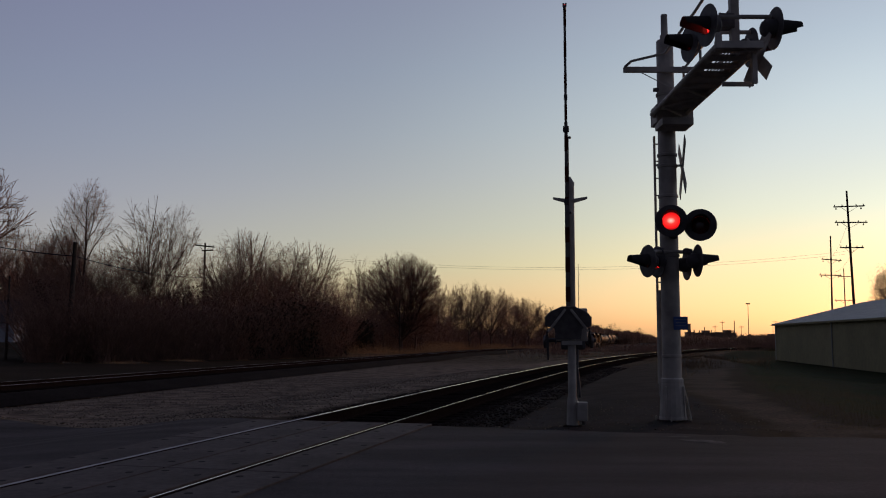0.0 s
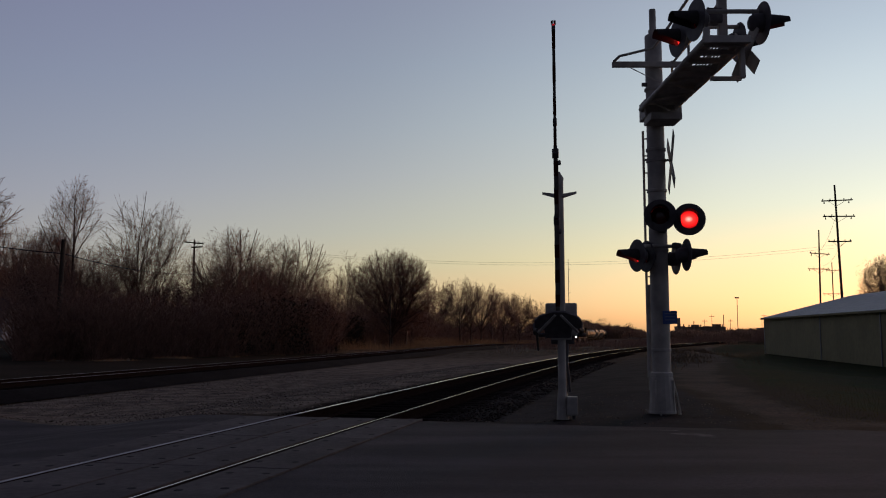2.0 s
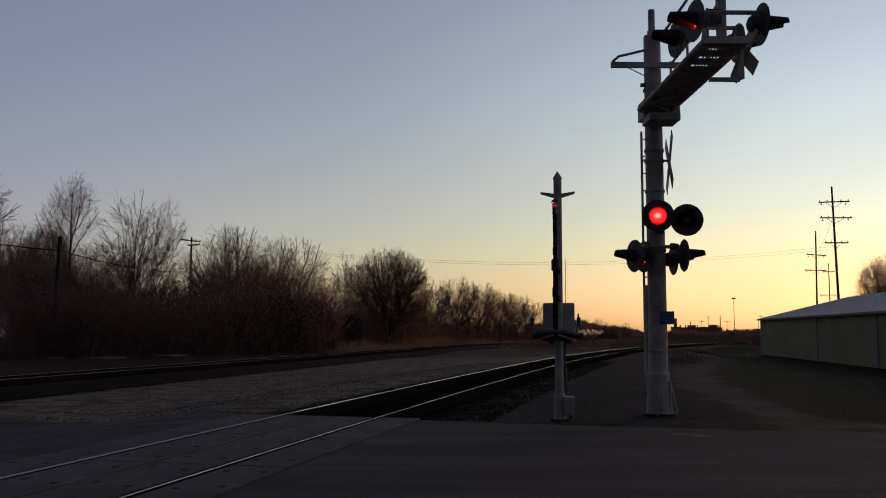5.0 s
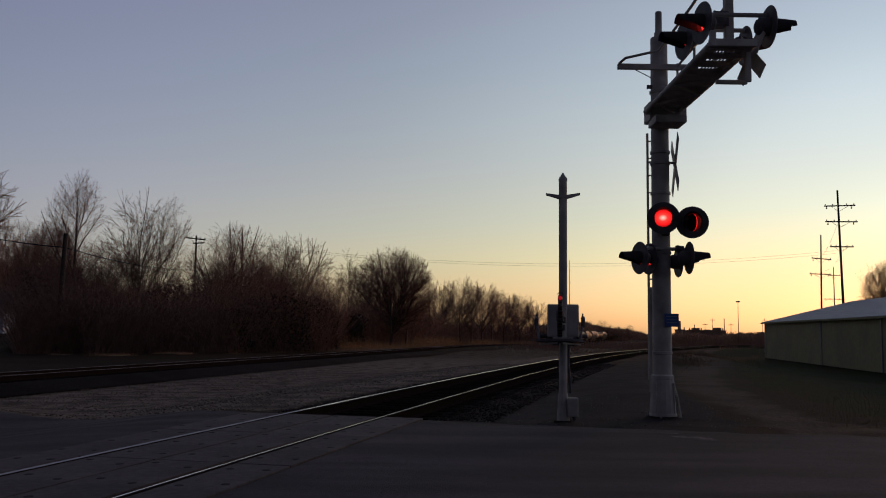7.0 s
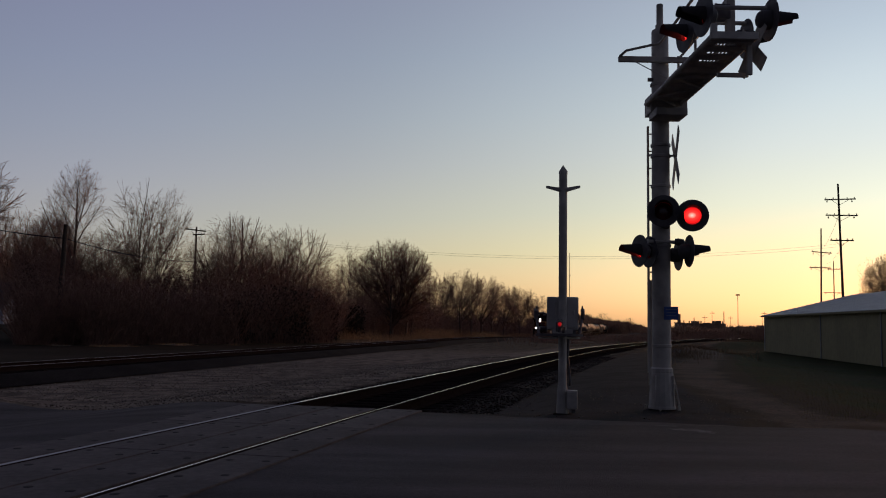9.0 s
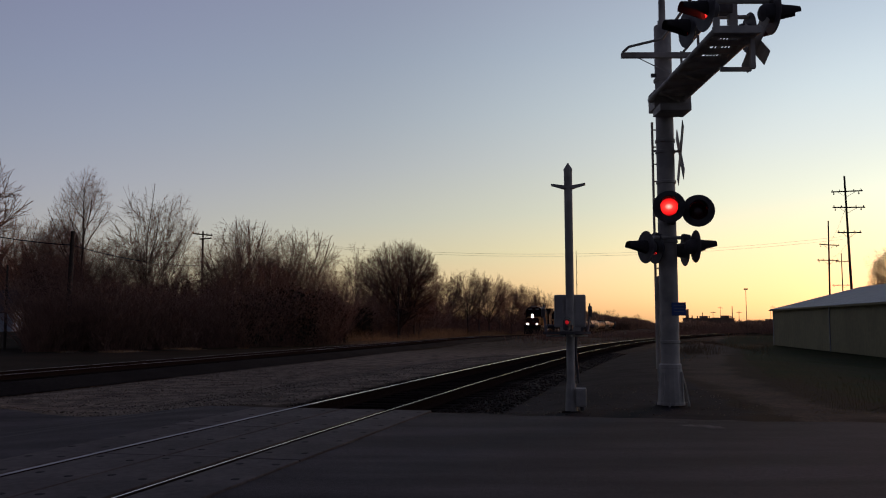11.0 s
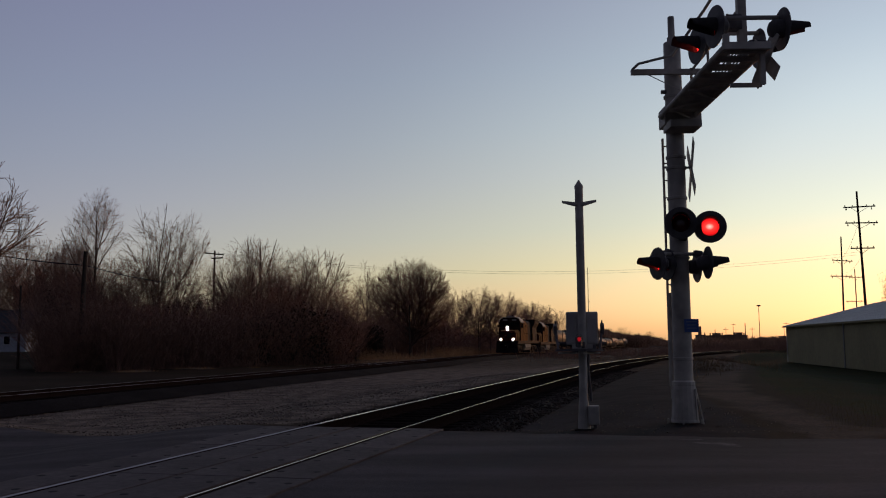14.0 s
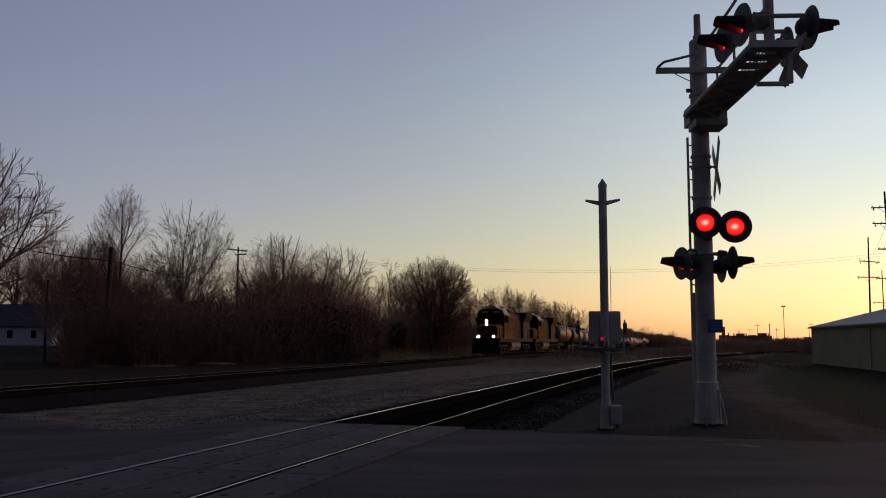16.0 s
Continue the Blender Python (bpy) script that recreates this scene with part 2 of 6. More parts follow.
# Lighter copy of GALV: light on the arm's underside put into the colour.
ARMGALV = mat("lightened_galvanised_steel", (0.68, 0.64, 0.56), 0.7, 0.0, vary=0.18, scale=5, second=(0.52, 0.49, 0.43), mix_scale=2.0, spec=0.35)
GREY = mat("grey_enamel", (0.47, 0.44, 0.40), 0.55, 0.0, vary=0.22, scale=6, second=(0.33, 0.31, 0.29), mix_scale=3.0)
WHITE = mat("white_sheeting", (0.7, 0.7, 0.68), 0.5, vary=0.1, scale=6)
BLUE = mat("blue_sheeting", (0.05, 0.10, 0.30), 0.5, vary=0.15, scale=8)
LENS_OFF = mat("dark_red_lens", (0.10, 0.006, 0.005), 0.2, vary=0.1, scale=20)
def lens_mat():
    """A lit red lens: hot in the middle, deep red to the rim."""
    m = glow("lit_red_lens", (1, 0, 0), 1.0)
    n, l = m.node_tree.nodes, m.node_tree.links
    tc, mp, ln, rg, rp = (n.new(k) for k in ("ShaderNodeTexCoord", "ShaderNodeMapping", "ShaderNodeVectorMath", "ShaderNodeMapRange", "ShaderNodeValToRGB"))
    mp.inputs["Location"].default_value, mp.inputs["Scale"].default_value = (0.004, 0, -0.006), (0.85, 0.0, 1.1)
    ln.operation = "LENGTH"
    rg.inputs["From Max"].default_value = 0.15
    l.new(tc.outputs["Object"], mp.inputs["Vector"])
    l.new(mp.outputs[0], ln.inputs[0])
    l.new(ln.outputs["Value"], rg.inputs["Value"])
    l.new(rg.outputs["Result"], rp.inputs["Fac"])
    e = rp.color_ramp.elements
    for k, (at, c) in enumerate(((0.0, (1.0, 0.42, 0.36)), (1.0, (0.30, 0.003, 0.004)), (0.2, (1.0, 0.22, 0.17)), (0.38, (1.0, 0.035, 0.028)), (0.72, (0.75, 0.010, 0.010)))):
        q = e[k] if k < 2 else e.new(at)
        q.position, q.color = at, (*c, 1)
    p = n["Principled BSDF"]
    l.new(rp.outputs["Color"], p.inputs["Emission Color"])
    p.inputs["Emission Strength"].default_value = 1.7
    return m


LENS_ON = lens_mat()
HOOD = mat("matt_black", (0.055, 0.05, 0.05), 0.95, vary=0.2, scale=10, spec=0.1)
DULL_WHITE = mat("dirty_white_paint", (0.2, 0.185, 0.175), 0.7, vary=0.25, scale=8, spec=0.25)
DULL_RED = mat("dirty_red_paint", (0.10, 0.022, 0.018), 0.7, vary=0.25, scale=8, spec=0.055)
TEXT = mat("faded_lettering", (0.22, 0.26, 0.36), 0.6, vary=0.1, scale=8)
WOODP = mat("weathered_pole_wood", (0.07, 0.05, 0.036), 0.9, vary=0.35, scale=8, bump=0.4, bump_scale=25)
BARK = mat("bare_bark", (0.19, 0.125, 0.095), 0.95, vary=0.3, scale=4, per_object=0.25, spec=0.1)
TWIG = mat("bare_twigs", (0.31, 0.175, 0.125), 0.95, vary=0.3, scale=2, per_object=0.25, spec=0.1)
BRUSH = mat("brush_stems", (0.29, 0.17, 0.125), 0.95, vary=0.4, scale=1.5, spec=0.1)
LEAF = mat("dead_leaves", (0.27, 0.15, 0.105), 0.95, vary=0.5, scale=1.2, second=(0.14, 0.085, 0.063), mix_scale=0.2, spec=0.1)
SIDING = mat("tan_metal_siding", (0.25, 0.222, 0.105), 0.7, 0.0, vary=0.12, scale=3, second=(0.21, 0.187, 0.088), mix_scale=0.4)
ROOFM = mat("grey_metal_roof", (0.3, 0.31, 0.335), 0.6, 0.1, vary=0.2, scale=2)
WIRE = mat("wire", (0.03, 0.03, 0.03), 0.6)
L_YELLOW = mat("yellow_loco_paint", (0.38, 0.195, 0.075), 0.8, vary=0.3, scale=2, second=(0.27, 0.145, 0.06), mix_scale=0.8, spec=0.0)
L_GREY = mat("dark_grey_loco_paint", (0.04, 0.036, 0.033), 0.8, vary=0.2, scale=2, spec=0.05)
# Red paint and cab front darkened: the unlit front's shade is in both colours.
L_RED = mat("shaded_red_loco_paint", (0.05, 0.012, 0.012), 0.8, vary=0.2, scale=2, spec=0.2)
L_SHADED_FRONT = mat("shaded_cab_front", (0.035, 0.02, 0.018), 0.8, vary=0.2, scale=2, spec=0.05)
L_ROOF = mat("pale_grey_loco_roof", (0.3, 0.28, 0.26), 0.6, vary=0.2, scale=2, spec=0.3)
L_TANK = mat("pale_tank_steel", (0.42, 0.36, 0.28), 0.8, vary=0.25, scale=2, spec=0.0)
L_BLACK = mat("sooty_black", (0.018, 0.016, 0.015), 0.85, vary=0.3, scale=3, spec=0.08)
TANKW = mat("white_tank_paint", (0.27, 0.23, 0.18), 0.6, vary=0.15, scale=1.5, second=(0.18, 0.16, 0.14), mix_scale=0.4, spec=0.15)
TANKB = mat("black_tank_paint", (0.05, 0.048, 0.044), 0.6, vary=0.3, scale=1.5, spec=0.08)
GLASS = mat("dark_cab_glass", (0.012, 0.013, 0.015), 0.4, vary=0.05, spec=0.0)
HEADLIGHT = glow("headlight_glow", (1.0, 0.86, 0.72), 90.0)
HOUSEW = mat("white_house_siding", (0.5, 0.52, 0.56), 0.7, vary=0.12, scale=3)
SHINGLE = mat("dark_shingles", (0.05, 0.05, 0.055), 0.9, vary=0.3, scale=6)
# Far buildings and woods: distance haze put in as a lighter base colour.
FAR = mat("hazed_far_buildings", (0.30, 0.19, 0.13), 0.9, vary=0.3, scale=0.2)
FARWOOD = mat("hazed_far_woods", (0.42, 0.26, 0.17), 0.95, vary=0.3, scale=0.2, spec=0.05)


# ---------------------------------------------------------------- mesh helpers
def finish(name, bm, materials, smooth=False):
    me = bpy.data.meshes.new(name)
    bm.normal_update()
    bm.to_mesh(me)
    bm.free()
    for m in (materials if isinstance(materials, (list, tuple)) else [materials]):
        me.materials.append(m)
    if smooth:
        me.polygons.foreach_set("use_smooth", [True] * len(me.polygons))
        me.set_sharp_from_angle(angle=radians(40))
    return me


def part(name, bm, material, parent=None, label="", smooth=False, m=None):
    ob = new(name, finish(name, bm, material, smooth))
    ob.parent = parent
    if m is not None:
        ob.matrix_basis = m
    if label:
        tagged(ob, label)
    return ob


def thing(name, m, label, category, group="", kind=""):
    return_ob = new(name)
    return_ob.matrix_basis = m
    return tagged(return_ob, label, category, group, kind)


def box(bm, c, s, rot=(0, 0, 0), bevel=0.0, mi=0):
    r = bmesh.ops.create_cube(bm, size=1.0, matrix=pose(*c, *rot) @ Matrix.Diagonal((*s, 1)))
    if bevel:
        es = list({e for v in r["verts"] for e in v.link_edges})
        bmesh.ops.bevel(bm, geom=es, offset=bevel, segments=2, affect="EDGES", profile=0.6)
    if mi:
        for v in r["verts"]:
            if v.is_valid:
                for f in v.link_faces:
                    f.material_index = mi
    return bm


def rod(bm, a, b, r0, r1=None, n=10):
    a, b = Vector(a), Vector(b)
    d = b - a
    q = d.to_track_quat("Z", "Y").to_matrix().to_4x4()
    bmesh.ops.create_cone(bm, cap_ends=True, segments=n, radius1=r0, radius2=r0 if r1 is None else r1, depth=d.length,
                          matrix=Matrix.Translation((a + b) / 2) @ q)
    return bm


def pipe(bm, pts, r, n=8):
    for a, b in zip(pts, pts[1:]):
        rod(bm, a, b, r, n=n)
    for p in pts[1:-1]:
        bmesh.ops.create_icosphere(bm, subdivisions=1, radius=r, matrix=Matrix.Translation(p))
    return bm


def nb():
    return bmesh.new()


def lathe(bm, prof, n=24, m=None, caps=True):
    """A profile of (radius, height) turned round z."""
    rings = []
    for r, z in prof:
        rings.append([bm.verts.new((r * math.cos(2 * math.pi * i / n), r * math.sin(2 * math.pi * i / n), z)) for i in range(n)])
    for a, b in zip(rings, rings[1:]):
        for i in range(n):
            bm.faces.new((a[i], a[(i + 1) % n], b[(i + 1) % n], b[i]))
    if caps:
        bm.faces.new(rings[-1])
        bm.faces.new(rings[0][::-1])
    else:
        for i in range(n):
            bm.faces.new((rings[-1][i], rings[-1][(i + 1) % n], rings[0][(i + 1) % n], rings[0][i]))
    if m is not None:
        bmesh.ops.transform(bm, matrix=m, verts=[v for ring in rings for v in ring])
    return bm


def raw(name, verts, faces, material, parent=None, smooth=False):
    me = bpy.data.meshes.new(name)
    me.from_pydata([tuple(v) for v in verts], [], [tuple(f) for f in faces])
    me.materials.append(material)
    if smooth:
        me.polygons.foreach_set("use_smooth", [True] * len(me.polygons))
    ob = new(name, me)
    ob.parent = parent
    return ob


# ---------------------------------------------------------------- plan: tracks, road, levels
HEAD = radians(15.0)
RD = Vector((math.cos(HEAD), -math.sin(HEAD), 0))      # along the road
TD = Vector((math.sin(HEAD), math.cos(HEAD), 0))       # along the near track
C0 = Vector((-1.34, 13.85, 0))                         # a point on the near track's centre line
FAR_X, FAR_SLOPE, FAR_Z = -21.12, 0.2365, -0.3          # far track: x = FAR_X + FAR_SLOPE * y, rail tops at FAR_Z
FD = Vector((FAR_SLOPE, 1, 0)).normalized()
FN = Vector((FD.y, -FD.x, 0))
ROAD_V = 12.3


def near_line():
    """Centre line of the near track in steps of a metre: a slight bend over the road, a sharper one beyond."""
    start, h0 = C0 - RD * 0.0075, radians(14.33)
    back, p, h = [], start.copy(), h0
    for _ in range(60):
        h -= radians(0.0804)
        p = p - Vector((math.sin(h), math.cos(h), 0))
        back.append((p.copy(), h))
    pts, p, h = back[::-1], start.copy(), h0
    while p.y < 220:
        pts.append((p.copy(), h))
        p = p + Vector((math.sin(h), math.cos(h), 0))
        h = min(radians(40), h + radians(0.185 if p.y > 33.6 else 0.0804))
    return pts


NEAR = near_line()
NEAR_XY = np.array([(p.x, p.y) for p, h in NEAR])
NEAR_H = np.array([h for p, h in NEAR])


def smooth01(t):
    t = min(1.0, max(0.0, t))
    return t * t * (3 - 2 * t)


def near_side(x, y):
    """Distance to the right of the near track."""
    i = int(np.argmin((NEAR_XY[:, 0] - x) ** 2 + (NEAR_XY[:, 1] - y) ** 2))
    h = NEAR_H[i]
    return (x - NEAR_XY[i, 0]) * math.cos(h) - (y - NEAR_XY[i, 1]) * math.sin(h)


def dip(y):
    """The plain falls a little beyond the trees."""
    return -2.0 * smooth01((y - 95) / 190)


def road_top(ur):
    """The road's far edge: it flares out beyond the near track."""
    return ROAD_V + 0.42 * min(12.0, max(0.0, -ur - 5.5))


def level(x, y):
    """Height of the ground."""
    edge = road_top(x * RD.x + y * RD.y)
    u = near_side(x, y)
    v = x * TD.x + y * TD.y
    far = (x - FAR_X - FAR_SLOPE * y) * FD.y
    z = -0.24
    if u < 0:
        z = -0.24 - 0.54 * smooth01(-(u + 3) / 6.0) if far > 0 else -0.74
        if far < 0:
            z = -0.74 + 0.1 * smooth01((-far - 4) / 10)
    else:
        z = -0.24 + 0.16 * smooth01((u - 2.4) / 1.2) - 0.5 * smooth01((u - 7) / 8.0)
    road = smooth01((v - edge - 0.1) / 2.2)
    zr = -0.03 if u > -9 else -0.03 - 0.42 * smooth01((-u - 4) / 5)
    if v < edge + 2.5:
        if far < 4 and v < edge + 2.5:
            zr = -0.5
        elif u < 0:
            zr = -0.03 - 0.47 * smooth01((-u - 1.5) / 5)
        z = zr * (1 - road) + z * road
    z += 1.05 * smooth01((-x - 42) / 10) * smooth01((y - 85) / 25)
    if x > 8 and 30 < y < 84:
        off = ((27.6 - x) * 27.0 - (74.0 - y) * 4.2) / 27.32   # way to the shed's long wall
        w = smooth01((9.0 - off) / 6.0) * smooth01((y - 30) / 8) * smooth01((84 - y) / 8)
        z = z * (1 - w) - 0.63 * w
    z += dip(y)
    d = math.hypot(x, y)
    if d > 40:
        z += 0.12 * noise.noise((x * 0.06, y * 0.06, 0)) * min(1, (d - 40) / 40)
    return z


def grid_sheet(name, us, vs, place, material, lift=0.0):
    verts, faces = [], []
    for v in vs:
        for u in us:
            x, y = place(u, v)
            verts.append((x, y, level(x, y) + lift))
    n = len(us)
    for j in range(len(vs) - 1):
        for i in range(n - 1):
            a = j * n + i
            faces.append((a, a + 1, a + n + 1, a + n))
    return raw(name, verts, faces, material, smooth=True)


def spread(near, far, step, grow):
    out, p, s = [near], near, step
    while p < far:
        s *= grow
        p += s
        out.append(p)
    return out


side = spread(0, 2600, 0.4, 1.04)
us = [-a for a in reversed(side[1:])] + side
vs = [-a for a in reversed(spread(0, 2600, 1.2, 1.2)[1:])] + spread(0, 2800, 0.5, 1.03)
GROUND = ground_mat()
ground = tagged(grid_sheet("ground", us, vs, lambda u, v: (u, v), GROUND), "bare dirt and thin grass running to the horizon", "ground", kind="structure")


def cover(x, y):
    """How much lawn, bare track, gravel and straw lies at a place."""
    u = near_side(x, y)
    v = x * TD.x + y * TD.y
    far = (x - FAR_X - FAR_SLOPE * y) * FD.y
    past = smooth01((v - road_top(x * RD.x + y * RD.y) + 0.6) / 0.8)
    path = 6.88 + (0.29 if y > 22 else 0.2) * (y - 22) + 0.35 * math.sin(y * 0.16)
    bare = past * smooth01((0.68 + 0.012 * y - abs(x - path)) / 0.7) if y < 90 else 0.0
    bare = max(bare, past * smooth01((x - 5) / 1.5) * smooth01((15.5 - v) / 1.5))
    lawn = past * smooth01((x - path - 1.0) / 1.0) * (1 - 0.6 * smooth01((u - 60) / 20)) * smooth01((v - 15.0) / 2.0)
    gravel = past * max(smooth01((far - 2.3) / 0.8) * smooth01((-u - 1.8) / 0.8) * (1 - 0.55 * smooth01((v - 40) / 40)),
                        smooth01((u - 2.0) / 0.6) * smooth01((5.6 - u) / 1.6) * 0.4 * smooth01((40 - y) / 20))
    straw = smooth01((-far - 4.6) / 1.2) * smooth01((26 + far) / 6) * smooth01((y - 74) / 25) * smooth01((330 - y) / 80)
    cinder = past * smooth01((u - 1.6) / 0.6) * smooth01((path - 0.6 - x) / 0.7) * smooth01((75 - y) / 20)
    return lawn, bare, gravel * (1 - cinder), straw, cinder


GROUND_COVER = [cover(v.co.x, v.co.y) for v in ground.data.vertices]
for k, nm in enumerate(("lawn", "bare", "gravel", "straw", "cinder")):
    ground.data.attributes.new(nm, "FLOAT", "POINT").data.foreach_set("value", [c[k] for c in GROUND_COVER])


# road
def road_place(u, v):
    p = RD * u + TD * v
    return p.x, p.y


def road_edge(u, v):
    v += (road_top(u) - ROAD_V) * smooth01((v - 4) / (ROAD_V - 4))
    if v > road_top(u) - 0.2:
        v += 0.22 * noise.noise((u * 0.7, 0, 4.0)) + 0.1 * noise.noise((u * 2.6, 0, 9.0))
    return road_place(u, v)


road_us = [-60 + i * 0.3 for i in range(400)]
road = grid_sheet("road", road_us, [-7 + i * 0.65 for i in range(30)] + [ROAD_V], road_edge, ASPHALT, 0.012)
tagged(road, "dark worn asphalt road over the tracks", "road", kind="structure")


def patch(name, cx, cy, length, width, turn, material, label, seed):
    """A thin uneven patch lying on the road."""
    rnd = random.Random(seed)
    bm = nb()
    n = 26
    top = []
    for i in range(n):
        a = 2 * math.pi * i / n
        r = 1 + rnd.uniform(-0.25, 0.2)
        top.append(bm.verts.new((length / 2 * math.copysign(abs(math.cos(a)) ** 0.6, math.cos(a)) * r, width / 2 * math.sin(a) * r, 0)))
    bm.faces.new(top)
    z = level(cx, cy) + 0.016
    return tagged(part(name, bm, material, None, "", m=pose(cx, cy, z, 0, 0, turn)), label, "road mark", kind="structure")


patch("paint_mark", 3.22, 11.0, 0.62, 0.26, -48, PAINT, "worn white paint mark on the asphalt", 4)
patch("paint_mark", 3.0, 11.5, 0.3, 0.07, -10, PAINT, "worn white paint mark on the asphalt", 5)

# rails, ties, ballast
def rail_prof(band):
    """Section of a rail: foot, web and head. band: half the width of the shining running surface."""
    half_ = [(0.07, -0.17), (0.07, -0.155), (0.012, -0.135), (0.012, -0.045), (0.036, -0.036), (0.036, -0.008), (band, 0.0)]
    return half_ + [(-a, b) for a, b in reversed(half_)]


def rail(name, line, offset, z, top, under, band):
    verts, faces = [], []
    prof = rail_prof(band)
    k = len(prof)
    for p, h in line:
        nrm = Vector((math.cos(h), -math.sin(h), 0))
        for a, b in prof:
            verts.append(p + nrm * (offset + a) + Vector((0, 0, z + b + dip(p.y))))
    tops = []
    for j in range(len(line) - 1):
        for i in range(k):
            a, b = j * k + i, j * k + (i + 1) % k
            faces.append((a, b, b + k, a + k))
            tops.append(i == 6)
    ob = raw(name, verts, faces, under)
    ob.data.materials.append(top)
    ob.data.materials.append(DUSTY_RAIL)
    road_end = [p.x * TD.x + p.y * TD.y < 13.0 and band > 0.02 for p, h in line]   # tyres keep the wide rail dusty over the road
    ob.data.polygons.foreach_set("material_index", [(2 if road_end[i // k] else 1) if t else 0 for i, t in enumerate(tops)])
    return ob


def far_line(step=4):
    h = math.atan2(FD.x, FD.y)
    return [(Vector((FAR_X, 0, 0)) + FD * s, h) for s in range(-60, 760, step)]


FARL = far_line()
for nm, line, zz, top, off, band in (("near", NEAR, 0.0, STEEL, -0.7525, 0.031), ("near", NEAR, 0.0, STEEL, 0.7525, 0.009),
                                     ("far", FARL, FAR_Z, OLD_RAIL, -0.7525, 0.03), ("far", FARL, FAR_Z, OLD_RAIL, 0.7525, 0.03)):
    tagged(rail("rail", line, off, zz, top, RUST, band), "polished steel rail on rusty web and foot", "rail", "rails of the " + nm + " track", "structure")


def ballast(name, line, z, half, toe, drop, step, stone=BALLAST):
    verts, faces = [], []
    prof = [(-toe, -drop), (-1.0, -0.19), (-0.3, -0.2), (0.3, -0.2), (1.0, -0.19), (half, -0.19), (toe, -drop)]
    rows = line[::step]
    for p, h in rows:
        nrm = Vector((math.cos(h), -math.sin(h), 0))
        for a, b in prof:
            q = p + nrm * a
            verts.append(q + Vector((0, 0, z + b + dip(p.y) + 0.02 * noise.noise(q * 0.9))))
    k = len(prof)
    for j in range(len(rows) - 1):
        for i in range(k - 1):
            a = j * k + i
            faces.append((a, a + 1, a + k + 1, a + k))
    ob = raw(name, verts, faces, stone, smooth=True)
    ob.data.materials.append(OLD_BALLAST)
    ob.data.polygons.foreach_set("material_index", [1 if 1 <= i % (k - 1) <= 3 else 0 for i in range(len(faces))])
    return ob


near_open = [(p, h) for p, h in NEAR if p.x * TD.x + p.y * TD.y > 13.0]
tagged(ballast("ballast", near_open, 0.0, 1.7, 2.9, 0.42, 1), "dark grey crushed stone ballast", "ballast", kind="structure")
# All of the far bed takes the near-black stone, shoulder shade in its colour.
tagged(ballast("ballast", FARL, FAR_Z, 1.7, 2.7, 0.45, 1, OLD_BALLAST), "dark grey crushed stone ballast", "ballast", kind="structure")


def ties(line_at, z, count, spacing, start, group):
    base = None
    for i in range(count):
        p, h = line_at(start + i * spacing)
        m = pose(p.x, p.y, z - 0.255 + random.uniform(-0.01, 0.005), 0, 0, -math.degrees(h) + random.uniform(-1, 1))
        if base is None:
            bm = box(nb(), (0, 0, 0), (2.6, 0.22, 0.17), bevel=0.012)
            base = tagged(part("railway_tie", bm, TIE), "weathered dark creosoted wooden railway tie", "railway tie", group)
            base.matrix_basis = m
        else:
            copy_thing(base, m)


def near_at(s):
    i0 = 60 + int(s)
    p, h = NEAR[i0]
    return p + Vector((math.sin(h), math.cos(h), 0)) * (s - int(s)), h


ties(near_at, 0.0, 90, 0.5, 0.2, "ties of the near track")
ties(lambda s: (Vector((FAR_X, 0, 0)) + FD * s, math.atan2(FD.x, FD.y)), FAR_Z, 120, 0.55, 22, "ties of the far track")


# crossing panels: concrete between and beside the rails
def panels():
    holder = thing("crossing_surface", pose(C0.x, C0.y, 0, 0, 0, -15), "light grey concrete crossing panels set between the rails", "crossing", kind="structure")
    def panel_mesh(w):
        bm = box(nb(), (0, 0, 0), (w, 2.38, 0.2), bevel=0.012)
        for a in (-0.3, 0.3):
            for b in (-0.85, 0.05, 0.9):
                old = set(bm.faces)
                bmesh.ops.create_cone(bm, cap_ends=True, segments=8, radius1=0.04, radius2=0.036, depth=0.006, matrix=pose(a * w + random.uniform(-0.04, 0.04), b + random.uniform(-0.1, 0.1), 0.1))
                for f in set(bm.faces) - old:
                    f.material_index = 1
        return finish("panel", bm, [CONCRETE, PLUG])

    gauge, field = panel_mesh(0.66), panel_mesh(0.56)
    back = holder.matrix_basis.inverted()
    for k in range(6):
        v = -1.75 - 2.4 * k
        i = int(math.floor(v))
        p, h = NEAR[60 + i]
        p = p + Vector((math.sin(h), math.cos(h), 0)) * (v - i)
        for u, me in ((-0.345, gauge), (0.345, gauge), (-1.1, field), (1.1, field)):
            ob = new("panel", me)
            ob.parent = holder
            ob.matrix_basis = back @ pose(p.x, p.y, 0, 0, 0, -math.degrees(h)) @ pose(u, 0, -0.099 + random.uniform(-0.004, 0.002))


panels()

# ---------------------------------------------------------------- flashing lamps
HALF, FIRST = 0.605, 0.27
MOVES = []


